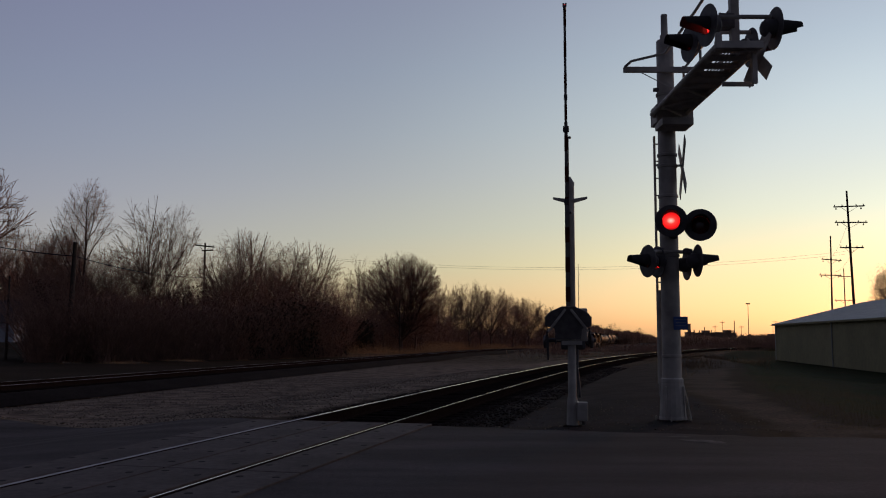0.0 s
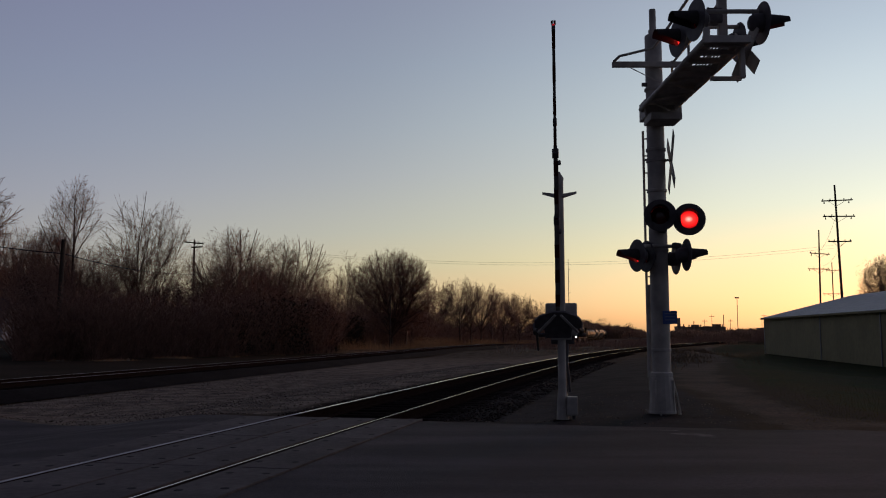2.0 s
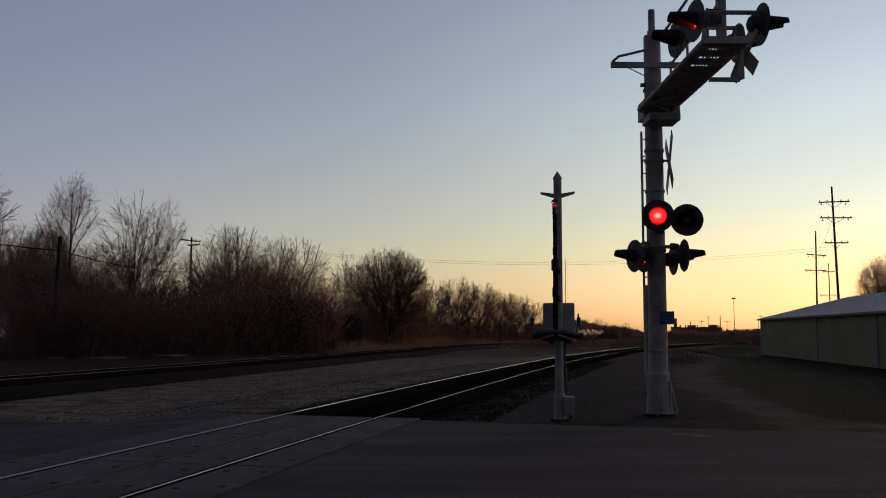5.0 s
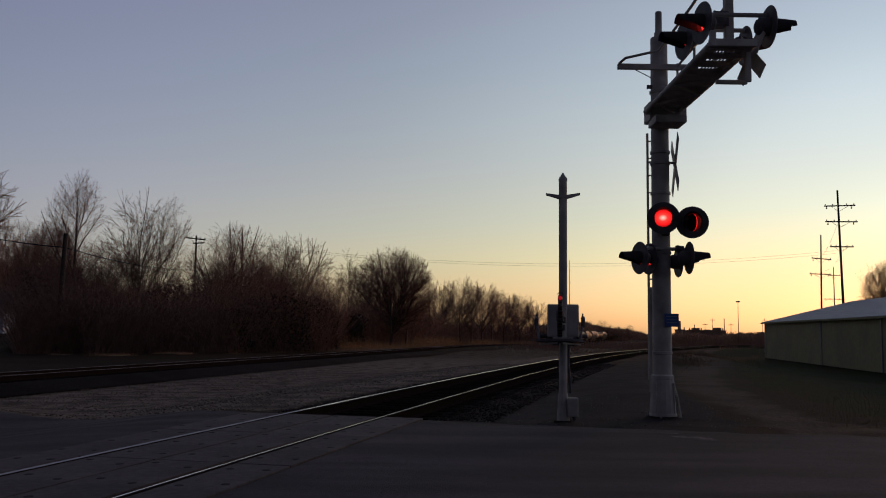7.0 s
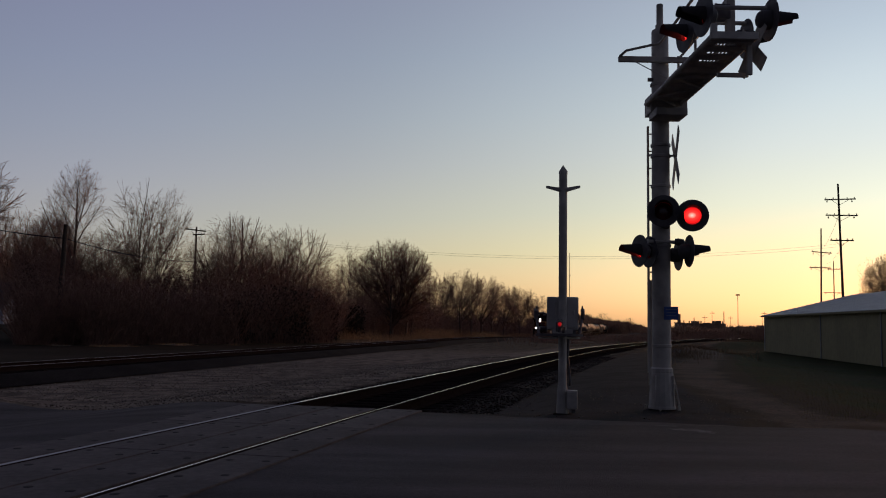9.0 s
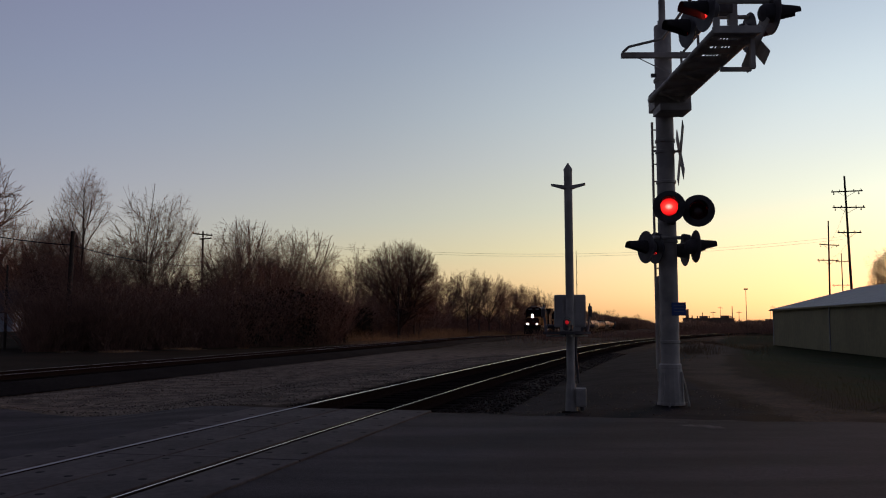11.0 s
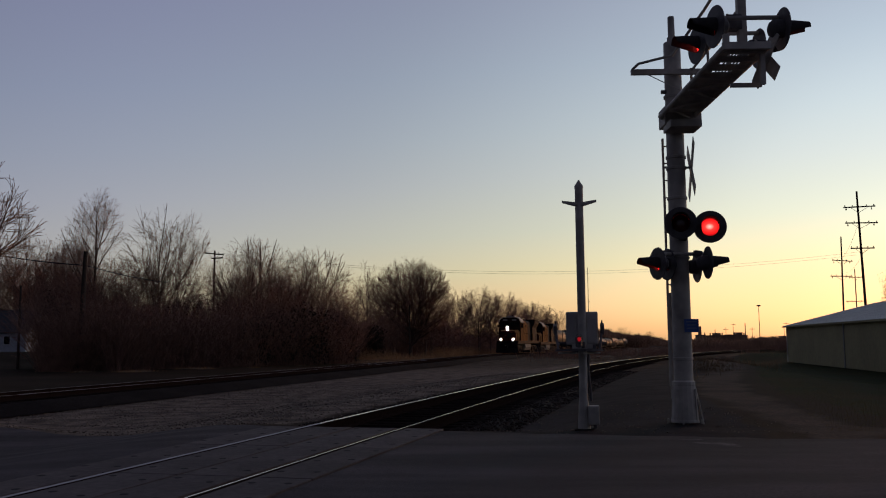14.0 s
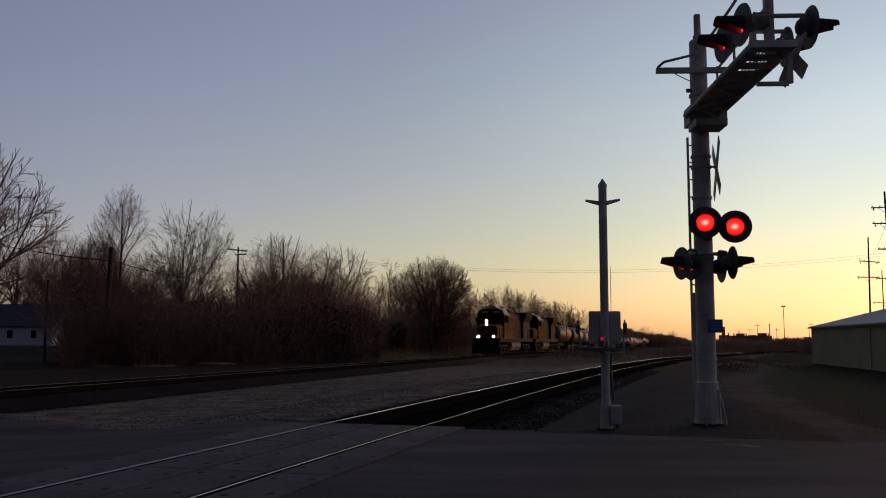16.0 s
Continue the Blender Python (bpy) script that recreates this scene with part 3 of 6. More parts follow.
def disc_lens(radius):
    """A lens plate: its front glows, its back is dark. Front faces -y."""
    bm = nb()
    for y, mi, k in ((-0.006, 0, 1), (0.006, 1, -1)):
        rings = []
        for r, bulge in ((radius, 0), (radius * 0.72, 0.012), (radius * 0.36, 0.02)):
            rings.append([bm.verts.new((r * math.cos(a * math.pi / 12), y - k * bulge, r * math.sin(a * math.pi / 12))) for a in range(24)])
        for a, b in zip(rings, rings[1:]):
            for i in range(24):
                f = bm.faces.new((a[i], a[(i + 1) % 24], b[(i + 1) % 24], b[i]) if k == 1 else (b[i], b[(i + 1) % 24], a[(i + 1) % 24], a[i]))
                f.material_index = mi
        f = bm.faces.new(rings[-1] if k == 1 else rings[-1][::-1])
        f.material_index = mi
    return finish("lens", bm, [LENS_ON, LENS_OFF], True)


LENS_MESH, LENS_SMALL = disc_lens(0.1435), disc_lens(0.106)


def flasher(parent, m, first, q=1.0):
    """A crossing lamp that looks along its -y: housing, round background, hood, lens. first: lit at the start; q: size of the lens."""
    bm = nb()
    lathe(bm, [(q * a, b) for a, b in ((0.1455, 0.13), (0.1455, 0.002), (0.156, 0.002), (0.156, 0.11), (0.11, 0.16), (0.05, 0.18))], 24, pose(0, 0.0, 0, -90))
    body = part("flasher_lamp", bm, BLACK, parent, "black flashing crossing lamp with a hood", True, m)
    bm = nb()
    lathe(bm, [(0.145 * q, 0), (0.255, 0.0), (0.258, 0.008), (0.25, 0.016), (0.145 * q, 0.012)], 32, pose(0, 0, 0, -90), False)
    part("background_disc", bm, BLACK, body, smooth=True)
    bm = nb()
    n = 18
    rows = []
    for rr in (0.15 * q, 0.15 * q - 0.006):
        for y, shrink in ((0.0, 1.02), (-0.13, 1.0 if q == 1.0 else 0.93), (-0.27 if q == 1.0 else -0.31, 0.96 if q == 1.0 else 0.8)):
            half_angle = (135, 115, 82)[round(-y / 0.13)] if q == 1.0 else (142, 116, 92)[round(-y / 0.13)]
            rows.append([bm.verts.new((rr * shrink * math.sin(radians(-half_angle + 2 * half_angle * i / n)), y, rr * shrink * math.cos(radians(-half_angle + 2 * half_angle * i / n)))) for i in range(n + 1)])
    for a, b in ((0, 1), (1, 2), (4, 3), (5, 4), (2, 5)):
        for i in range(n):
            bm.faces.new((rows[a][i], rows[a][i + 1], rows[b][i + 1], rows[b][i]))
    part("hood", bm, HOOD, body, smooth=True)
    lens = new("lens", LENS_MESH if q == 1.0 else LENS_SMALL)
    lens.parent = body
    lens.matrix_basis = pose(0, 0.06, 0)
    tagged(lens, "round red signal lens")
    MOVES.append((lens, first))
    return body


LATE = {12: 0.07, 26: -0.03}                           # the relay is not quite even


def flash_rows(first):
    """A lens turns its lit face out as its lamp comes on, and its dark back as it goes out."""
    on = first
    rows = [(0.0, pose(0, 0.06, 0, 0, 0, 0 if on else 180))]
    for n in range(27):
        t = FIRST + HALF * n + LATE.get(n, 0.0)
        on = not on
        a0, a1 = (180, 0) if on else (0, 180)
        s = t - 0.1 if on else t
        for k in range(4):
            if s + 0.0334 * k < 16.0:
                rows.append((s + 0.0334 * k, pose(0, 0.06, 0, 0, 0, a0 + (a1 - a0) * k / 3)))
    rows.append((16.0, rows[-1][1]))
    return [r for i, r in enumerate(rows) if i == len(rows) - 1 or frame(rows[i + 1][0]) > frame(r[0])]


# ---------------------------------------------------------------- cantilever signal
def cantilever():
    X, Y = 3.69, 14.42
    sig = thing("cantilever_signal", pose(X, Y, level(X, Y)), "tall grey steel cantilever crossing signal with flashing lamps", "crossing signal")
    zb = level(X, Y)
    L = lambda x, y, z: (x - X, y - Y, z - zb)
    part("foundation", box(nb(), (0, 0, -0.06), (0.56, 0.56, 0.1), bevel=0.04), GALV_DIRTY, sig, "dark weathered concrete footing")
    bm = nb()
    lathe(bm, [(0.225, 0.02), (0.222, 0.05), (0.212, 0.07), (0.176, 0.6), (0.18, 0.61), (0.18, 0.66), (0.158, 0.68)], 16)
    for k in range(4):
        box(bm, (0.17 * math.cos(radians(45 + 90 * k)), 0.17 * math.sin(radians(45 + 90 * k)), 0.3), (0.1, 0.02, 0.5), (0, 0, 45 + 90 * k), bevel=0.006)
    part("base_casting", bm, GALV, sig)
    bm = nb()
    lathe(bm, [(0.152, 0.6), (0.146, 3.5), (0.138, 6.15 - zb), (0.13, 6.17 - zb)], 28)
    for z in (1.0, 2.62, 3.08, 3.6, 4.1, 4.28, 5.3):
        lathe(bm, [(0.155, z), (0.162, z + 0.005), (0.162, z + 0.045), (0.155, z + 0.05)], 28)
    part("mast", bm, GALV, sig, smooth=True)
    bm = nb()
    lathe(bm, [(0.062, 6.1 - zb), (0.058, 6.18 - zb), (0.055, 6.6 - zb), (0.05, 6.62 - zb)], 16)
    lathe(bm, [(0.075, 6.1 - zb), (0.075, 6.26 - zb)], 16)
    part("mast_top", bm, GALV, sig, smooth=True)
    for a in (-18, 70, 160, 250):
        c, s = math.cos(radians(a)), math.sin(radians(a))
        part("anchor_bolt", rod(nb(), (0.26 * c, 0.26 * s, 0.0), (0.26 * c, 0.26 * s, 0.07), 0.014), GALV, sig)
    part("ground_wire", pipe(nb(), [(0.15, -0.06, 0.62), (0.21, -0.09, 0.34), (0.27, -0.1, 0.0)], 0.009, 6), ARMGALV, sig, "pale bare ground wire")
    # bracket at the arm's foot
    bm = nb()
    box(bm, L(3.75, 14.3, 4.86), (0.60, 0.42, 0.30), bevel=0.015)
    box(bm, L(3.72, 14.05, 4.66), (0.50, 0.5, 0.12), bevel=0.015)
    part("arm_bracket", bm, GALV, sig)
    # walkway arm
    y0, y1, z0 = 14.2, 10.75, 4.86
    arm = part("walkway_frame", nb(), ARMGALV, sig)
    bm = nb()
    for x in (3.40, 3.95):
        rod(bm, L(x, y0, z0), L(x, y1, z0), 0.034, n=10)
    bars = (14.2, 13.55, 13.0, 12.5, 12.2, 11.9, 11.55, 11.2, 10.85)
    for i, y in enumerate(bars):
        box(bm, L(3.675, y, z0 - 0.02), (0.53, 0.05, 0.05))
        if i < 4:
            yn = bars[i + 1]
            a, b = ((3.42, 3.93) if i % 2 else (3.93, 3.42))
            rod(bm, L(a, y, z0 - 0.04), L(b, yn, z0 - 0.04), 0.018)
    box(bm, L(3.675, y1, z0 + 0.01), (0.60, 0.06, 0.095), bevel=0.01)
    box(bm, L(3.42, y1, z0 + 0.06), (0.07, 0.07, 0.2), bevel=0.01)
    me = finish("walkway_frame", bm, ARMGALV)
    arm.data = me
    bm = nb()
    box(bm, L(3.705, (14.2 + 12.06) / 2, z0 + 0.05), (0.6, 2.14, 0.012))
    # tread plate near the end with three rows of narrow slots
    rows = (11.22, 11.57, 11.93)
    cuts = [12.06] + [q for r in reversed(rows) for q in (r + 0.04, r - 0.04)] + [y1]
    for a, c in zip(cuts[0::2], cuts[1::2]):
        box(bm, L(3.705, (a + c) / 2, z0 + 0.05), (0.6, a - c, 0.008))
    for r in rows:
        edges = [3.415, 3.60] + [3.60 + 0.044 * i for i in range(1, 7) for _ in (0, 1)] + [3.864, 4.005]
        for i in range(0, len(edges), 2):
            lo_, hi_ = edges[i] + (0.011 if i else 0), edges[i + 1] - (0.011 if i < len(edges) - 2 else 0)
            if hi_ - lo_ < 0.02:
                lo_, hi_ = edges[i] - 0.011, edges[i] + 0.011
            box(bm, L((lo_ + hi_) / 2, r, z0 + 0.05), (hi_ - lo_, 0.08, 0.008))
    part("grating", bm, ARMGALV, sig)
    # cross bar on the mast and handrail pipes
    part("cross_bar", box(nb(), L(3.58, 14.24, 5.62), (1.24, 0.08, 0.09), bevel=0.01), GALV, sig)
    part("handrail", pipe(nb(), [L(2.98, 14.2, 5.66), L(3.06, 14.1, 5.72), L(3.52, 13.75, 5.74), L(3.62, 12.3, 5.92), L(3.6, 11.0, 5.98), L(3.72, 10.8, 5.98)], 0.022), GALV, sig)
    part("handrail", pipe(nb(), [L(3.95, 14.2, 5.64), L(4.1, 13.0, 5.85), L(4.05, 11.0, 5.98), L(3.72, 10.8, 5.98)], 0.02), GALV, sig)
    for x, y, top in ((3.98, 14.36, 5.72), (3.95, 13.3, 5.74), (3.95, 12.3, 5.86)):
        part("rail_post", rod(nb(), L(x, y, 4.88), L(x, y, top), 0.02), GALV, sig)
    for x, z in ((4.2, 5.62), (4.02, 5.2)):
        bm = rod(nb(), L(x - 0.12, 14.3, z), L(x, 14.26, z - 0.01), 0.012, n=6)
        for k in range(3):
            lathe(bm, [(0.018, -0.012), (0.034, 0), (0.018, 0.012)], 10, Matrix.Translation(L(x + 0.03 * k, 14.26, z - 0.012 * k)) @ pose(0, 0, 0, 0, 90, 0))
        part("insulator", bm, BLACK, sig, "small dark wire insulator")
    part("guy_wire", pipe(nb(), [L(4.28, 14.25, 5.59), L(4.1, 14.0, 5.3), L(3.97, 13.6, 5.0)], 0.005, 5), WIRE, sig)
    part("clamp_ear", box(nb(), L(3.5, 14.3, 5.3), (0.09, 0.05, 0.06), bevel=0.01), YOKE, sig)
    part("brace", rod(nb(), L(3.75, 14.2, 5.3), L(3.2, 14.2, 5.58), 0.008), GALV, sig)
    part("end_post", box(nb(), L(3.81, 11.3, 5.5), (0.11, 0.11, 1.3), bevel=0.01), GALV, sig)
    part("lamp_bar", rod(nb(), L(3.42, 11.05, 5.34), L(4.2, 11.05, 5.34), 0.03), GALV, sig)
    part("lamp_bar", rod(nb(), L(3.42, 11.8, 5.4), L(4.2, 11.8, 5.4), 0.03), GALV, sig)
    part("junction_box", box(nb(), L(3.70, 11.3, 5.36), (0.2, 0.16, 0.2), bevel=0.02), YOKE, sig)
    # lamps: toward -x, toward +x, toward the camera's side
    for x, y, z, rz, first in ((3.36, 11.0, 5.21, -90, True), (3.37, 11.85, 5.27, -90, False), (4.23, 11.0, 5.17, 90, False), (4.22, 11.85, 5.2, 90, True),
                               (3.22, 13.95, 2.44, -90, False), (3.47, 14.36, 2.46, -90, True), (4.0, 14.5, 2.43, 90, False), (4.02, 13.95, 2.45, 90, True),
                               (3.645, 14.08, 3.10, 0, True), (4.10, 14.05, 3.03, 0, False)):
        rz2 = (-80 if z > 4 else -73) if rz < 0 else 92 if rz else -14
        k = 1.05 if z > 4 else 1.0
        flasher(sig, Matrix.Translation(L(x, y, z)) @ pose(0, 0, 0, 0, 0, rz2) @ Matrix.Scale(k, 4), first, 1.0 if rz == 0 else 0.74)
    part("lamp_arm", pipe(nb(), [L(3.72, 14.3, 2.62), L(4.03, 14.3, 2.62), L(4.06, 14.0, 2.55)], 0.03), GALV, sig)
    part("lamp_arm", pipe(nb(), [L(3.72, 14.3, 2.62), L(3.42, 14.2, 2.62), L(3.3, 14.0, 2.55)], 0.03), GALV, sig)
    part("lamp_arm", pipe(nb(), [L(3.72, 14.3, 3.12), L(3.8, 14.22, 3.12), L(4.09, 14.2, 3.1)], 0.03), GALV, sig)
    # crossbucks
    for cx, cy, cz, turn in ((3.92, 14.36, 4.01, -98), (4.06, 11.2, 4.84, -78)):
        for k in (45, -45):
            bm = box(nb(), (0, 0, 0), (1.16 if cz < 4.5 else 0.76, 0.012, 0.2), bevel=0.004)
            bl = part("crossbuck_blade", bm, GALV, sig, "grey metal crossbuck blade", m=Matrix.Translation(L(cx, cy + (0.008 if k > 0 else -0.008), cz)) @ pose(0, 0, 0, 0, 0, turn) @ pose(0, 0, 0, 0, k, 0))
    for x, y, z, w in ((3.93, 14.2, 2.62, 0.13), (4.05, 14.05, 2.6, 0.1), (3.5, 14.3, 2.64, 0.12), (3.72, 14.26, 3.32, 0.14), (3.72, 14.26, 2.88, 0.12)):
        part("lamp_clamp", box(nb(), L(x, y, z), (w, 0.1, 0.09), (0, 8, 10), bevel=0.02), BLACK, sig)
    for y in (13.95, 14.2):
        part("lamp_cable", pipe(nb(), [L(3.86, y, 2.6), L(3.95, y - 0.05, 2.5), L(4.02, y - 0.08, 2.55)], 0.009, 5), BLACK, sig)
    part("crossbuck_bracket", rod(nb(), L(3.72, 14.4, 4.05), L(3.93, 14.36, 4.05), 0.02), GALV, sig)
    part("hanger", box(nb(), L(3.95, 11.0, 4.7), (0.06, 0.06, 0.5)), GALV, sig)
    part("hanger_bar", box(nb(), L(3.8, 11.2, 4.5), (0.4, 0.05, 0.05)), GALV, sig)
    # ladder
    for x in (3.54, 3.875):
        part("ladder_rail", box(nb(), L(x, 14.66, 2.55), (0.03, 0.05, 4.1)), GALV, sig)
    for i in range(14):
        part("ladder_rung", rod(nb(), L(3.54, 14.66, 0.7 + 0.29 * i), L(3.875, 14.66, 0.7 + 0.29 * i), 0.012), GALV, sig)
    for z in (1.0, 2.0, 3.1, 4.1):
        part("ladder_bracket", box(nb(), L(3.70, 14.6, z), (0.3, 0.06, 0.03)), GALV, sig)
    part("conduit", rod(nb(), L(3.56, 14.60, 0.3), L(3.56, 14.60, 2.0), 0.035), GALV, sig)
    # blue notice
    sg = part("notice", box(nb(), L(3.80, 14.24, 1.47), (0.23, 0.012, 0.21), bevel=0.004), BLUE, sig, "small blue notice plate")
    for i, w in enumerate((0.17, 0.15, 0.16)):
        part("text_bar", box(nb(), L(3.80, 14.232, 1.53 - 0.05 * i), (w, 0.004, 0.012)), TEXT, sg)
    return sig


cantilever()


# ---------------------------------------------------------------- crossing gate
GX, GY = 1.91, 13.22
ARM_LEN, PIVOT = 4.9, 1.2
gate_arm = None


def gate():
    global gate_arm
    zb = level(GX, GY)
    g = thing("crossing_gate", pose(GX, GY, zb, 0, 0, -8), "grey steel crossing gate lowering its striped arm", "crossing gate")
    part("foundation", box(nb(), (0, 0, -0.03), (0.28, 0.28, 0.08), bevel=0.015), TIE, g, "dark weathered concrete footing")
    bm = nb()
    lathe(bm, [(0.092, 0.02), (0.088, 0.1), (0.075, 0.36), (0.068, 0.42)], 12)
    part("base_casting", bm, GALV, g)
    part("junction_box", box(nb(), (0.14, -0.03, 0.22), (0.16, 0.18, 0.27), bevel=0.015), GALV, g)
    part("junction_lid", box(nb(), (0.14, -0.125, 0.22), (0.13, 0.012, 0.22), bevel=0.004), GALV, g)
    part("junction_conduit", pipe(nb(), [(0.16, 0.02, 0.02), (0.16, 0.02, 0.1)], 0.03, 8), BLACK, g)
    part("conduit", pipe(nb(), [(0.11, 0.0, 0.42), (0.1, 0.0, 0.6), (0.075, 0.02, 0.85), (0.085, 0.06, 1.12)], 0.02), BLACK, g)
    bm = nb()
    lathe(bm, [(0.062, 0.35), (0.061, 3.55 - zb)], 20)
    part("mast", bm, GALV, g, smooth=True)
    bm = nb()
    lathe(bm, [(0.065, 3.52 - zb), (0.066, 3.56 - zb), (0.02, 3.63 - zb), (0.012, 3.65 - zb)], 16)
    part("cap", bm, GALV, g, smooth=True)
    for s in (-1, 1):
        bm = nb()
        side_v = [[bm.verts.new((s * x, y, 3.3 - zb + z)) for x, z in ((0.05, -0.05), (0.255, 0.012), (0.255, 0.042), (0.05, 0.012))] for y in (-0.028, 0.028)]
        for i in range(4):
            bm.faces.new((side_v[0][i], side_v[0][(i + 1) % 4], side_v[1][(i + 1) % 4], side_v[1][i]))
        bm.faces.new(side_v[0])
        bm.faces.new(side_v[1])
        bmesh.ops.recalc_face_normals(bm, faces=bm.faces)
        part("top_bracket", bm, GALV, g)
    part("top_clamp", box(nb(), (0, 0, 3.28 - zb), (0.18, 0.12, 0.03)), GALV, g)
    body = part("mechanism_box", box(nb(), (0, 0.24, 1.43 - zb), (0.47, 0.36, 0.49), bevel=0.025), GREY, g, "grey metal gate mechanism box")
    part("door_seam", box(nb(), (0, 0.055, 1.43 - zb), (0.40, 0.012, 0.42), bevel=0.004), GREY, body)
    for x in (-0.1, 0.07):
        part("hinge", box(nb(), (x, 0.045, 1.5 - zb), (0.025, 0.02, 0.2), bevel=0.006), GALV, body)
    part("latch", box(nb(), (0.16, 0.045, 1.44 - zb), (0.03, 0.02, 0.07), bevel=0.006), GALV, body)
    part("box_bracket", box(nb(), (0, 0.06, 1.16 - zb), (0.3, 0.3, 0.06)), GALV, g)
    for s in (-1, 1):
        part("crank_plate", box(nb(), (s * 0.235, 0.2, 1.26 - zb), (0.02, 0.2, 0.24), bevel=0.008), BLACK, g)
    part("lower_housing", box(nb(), (0.02, 0.22, 1.13 - zb), (0.36, 0.3, 0.14), bevel=0.03), BLACK, g, "dark lower housing of the mechanism")
    part("shaft", rod(nb(), (-0.36, 0.24, PIVOT - zb), (0.36, 0.24, PIVOT - zb), 0.03), BLACK, g)
    # the arm: local z runs along the arm when raised
    arm = part("gate_arm", nb(), ALU, g, "red and white striped gate arm with lamps")
    bm = nb()
    box(bm, (0, 0.0, 1.2), (0.06, 0.09, 1.7))
    box(bm, (0, 0.0, 2.6), (0.048, 0.075, 1.2))
    box(bm, (0, 0.0, 3.97), (0.036, 0.06, 1.68))
    arm.data = finish("gate_arm", bm, DULL_WHITE)
    arm.matrix_basis = pose(-0.05, 0.0, PIVOT - zb)
    for i in range(10):
        z = 0.7 + i * 0.44
        w = 0.064 if z < 2.0 else 0.052 if z < 3.1 else 0.04
        part("stripe", box(nb(), (0, 0.0, z), (w, w + 0.034, 0.22)), DULL_RED, arm)
    for z, w in ((2.06, 0.075), (3.1, 0.085), (3.55, 0.05), (4.78, 0.044)):
        part("collar", box(nb(), (0, 0, z), (w, w + 0.03, 0.09), bevel=0.012), BLACK, arm)
    part("lamp_cable", rod(nb(), (0.034, 0.03, 0.6), (0.03, 0.02, 3.0), 0.006, n=6), BLACK, arm)
    bm = nb()
    rings = [[bm.verts.new((x, y, z)) for x, z in ((-0.18, 0.04), (0.18, 0.04), (0.2, 0.2), (0.34, 0.24), (0.34, 0.37), (0.27, 0.45), (0.09, 0.53), (-0.09, 0.53), (-0.27, 0.45), (-0.34, 0.37), (-0.34, 0.24), (-0.2, 0.2))] for y in (-0.11, -0.075)]
    bm.faces.new(rings[0])
    bm.faces.new(rings[1][::-1])
    for i in range(12):
        bm.faces.new((rings[0][i], rings[1][i], rings[1][(i + 1) % 12], rings[0][(i + 1) % 12]))
    bmesh.ops.recalc_face_normals(bm, faces=bm.faces)
    part("yoke_plate", bm, YOKE, arm, "dark steel yoke plate at the arm's foot")
    for s in (-1, 1):
        part("yoke", box(nb(), (s * 0.165, -0.135, 0.33), (0.42, 0.025, 0.036), (0, s * 53, 0), bevel=0.006), GALV, arm, "grey diagonal yoke brace")
        part("support_arm", rod(nb(), (s * 0.3, -0.085, 0.2), (s * 0.335, 0.16, -0.06), 0.018, n=8), YOKE, arm)
        part("counterweight", box(nb(), (s * 0.345, 0.22, -0.08), (0.06, 0.15, 0.15), (20, 0, 0), bevel=0.025), YOKE, arm)
        part("weight_bolt", rod(nb(), (s * 0.34, 0.28, -0.08), (s * 0.34, 0.34, -0.06), 0.012, n=8), YOKE, arm)
    part("hanging_link", rod(nb(), (-0.31, -0.02, 0.1), (-0.3, 0.0, -0.3), 0.02, n=8), BLACK, arm)
    for z in (4.79, 2.98, 1.9):
        w = 0.022 if z > 4 else 0.02
        lm = part("arm_lamp", lathe(nb(), [(w, -0.03), (w, 0.03), (w * 0.8, 0.04)], 14, pose(0.05 if z < 4 else 0.0, -0.03, z, 90)), BLACK, arm)
        if z > 4:
            part("lamp_lens", lathe(nb(), [(w * 0.95, -0.014), (w * 0.75, 0.008), (w * 0.3, 0.015)], 14, pose(0.0, 0.012, z + 0.03, -48)), LENS_DIM, lm, "small red arm lamp lens")
            for sx in (-1, 1):
                part("lamp_shade", box(nb(), (sx * 0.016, 0.05, z + 0.045), (0.03, 0.004, 0.05), (0, 0, -sx * 38)), BLACK, lm)
    gate_arm = arm
    return zb


GATE_ZB = gate()


# ---------------------------------------------------------------- train
TRAIN = []
NOSE_Y16, SPEED_Y = 94.0, 11.86
GAIN = (8.0, 6.2, 4.8, 3.7, 3.0, 3.2, 3.2, 2.0, 0.0)       # the train slows a little on the way


def train_pose(s):
    """Pose at s metres along the far track, the vehicle's front toward the camera."""
    p = Vector((FAR_X, 0, FAR_Z)) + FD * s
    return pose(p.x, p.y, p.z + dip(p.y), 0, 0, -math.degrees(math.atan2(FD.x, FD.y)))


def wheelset(parent, y, r=0.5):
    bm = nb()
    for s in (-1, 1):
        lathe(bm, [(r, -0.06), (r, 0.06)], 20, pose(s * 0.75, y, r, 0, 90, 0))
    rod(bm, (-0.75, y, r), (0.75, y, r), 0.09)
    return part("wheelset", bm, L_BLACK, parent)


def outline(bm, pts, y0, y1):
    """A closed outline in x and z drawn out from y0 to y1."""
    ends = [[bm.verts.new((x, y, z)) for x, z in pts] for y in (y0, y1)]
    n = len(pts)
    for i in range(n):
        bm.faces.new((ends[0][i], ends[0][(i + 1) % n], ends[1][(i + 1) % n], ends[1][i]))
    bm.faces.new(ends[0])
    bm.faces.new(ends[1])
    bmesh.ops.recalc_face_normals(bm, faces=bm.faces)
    return bm


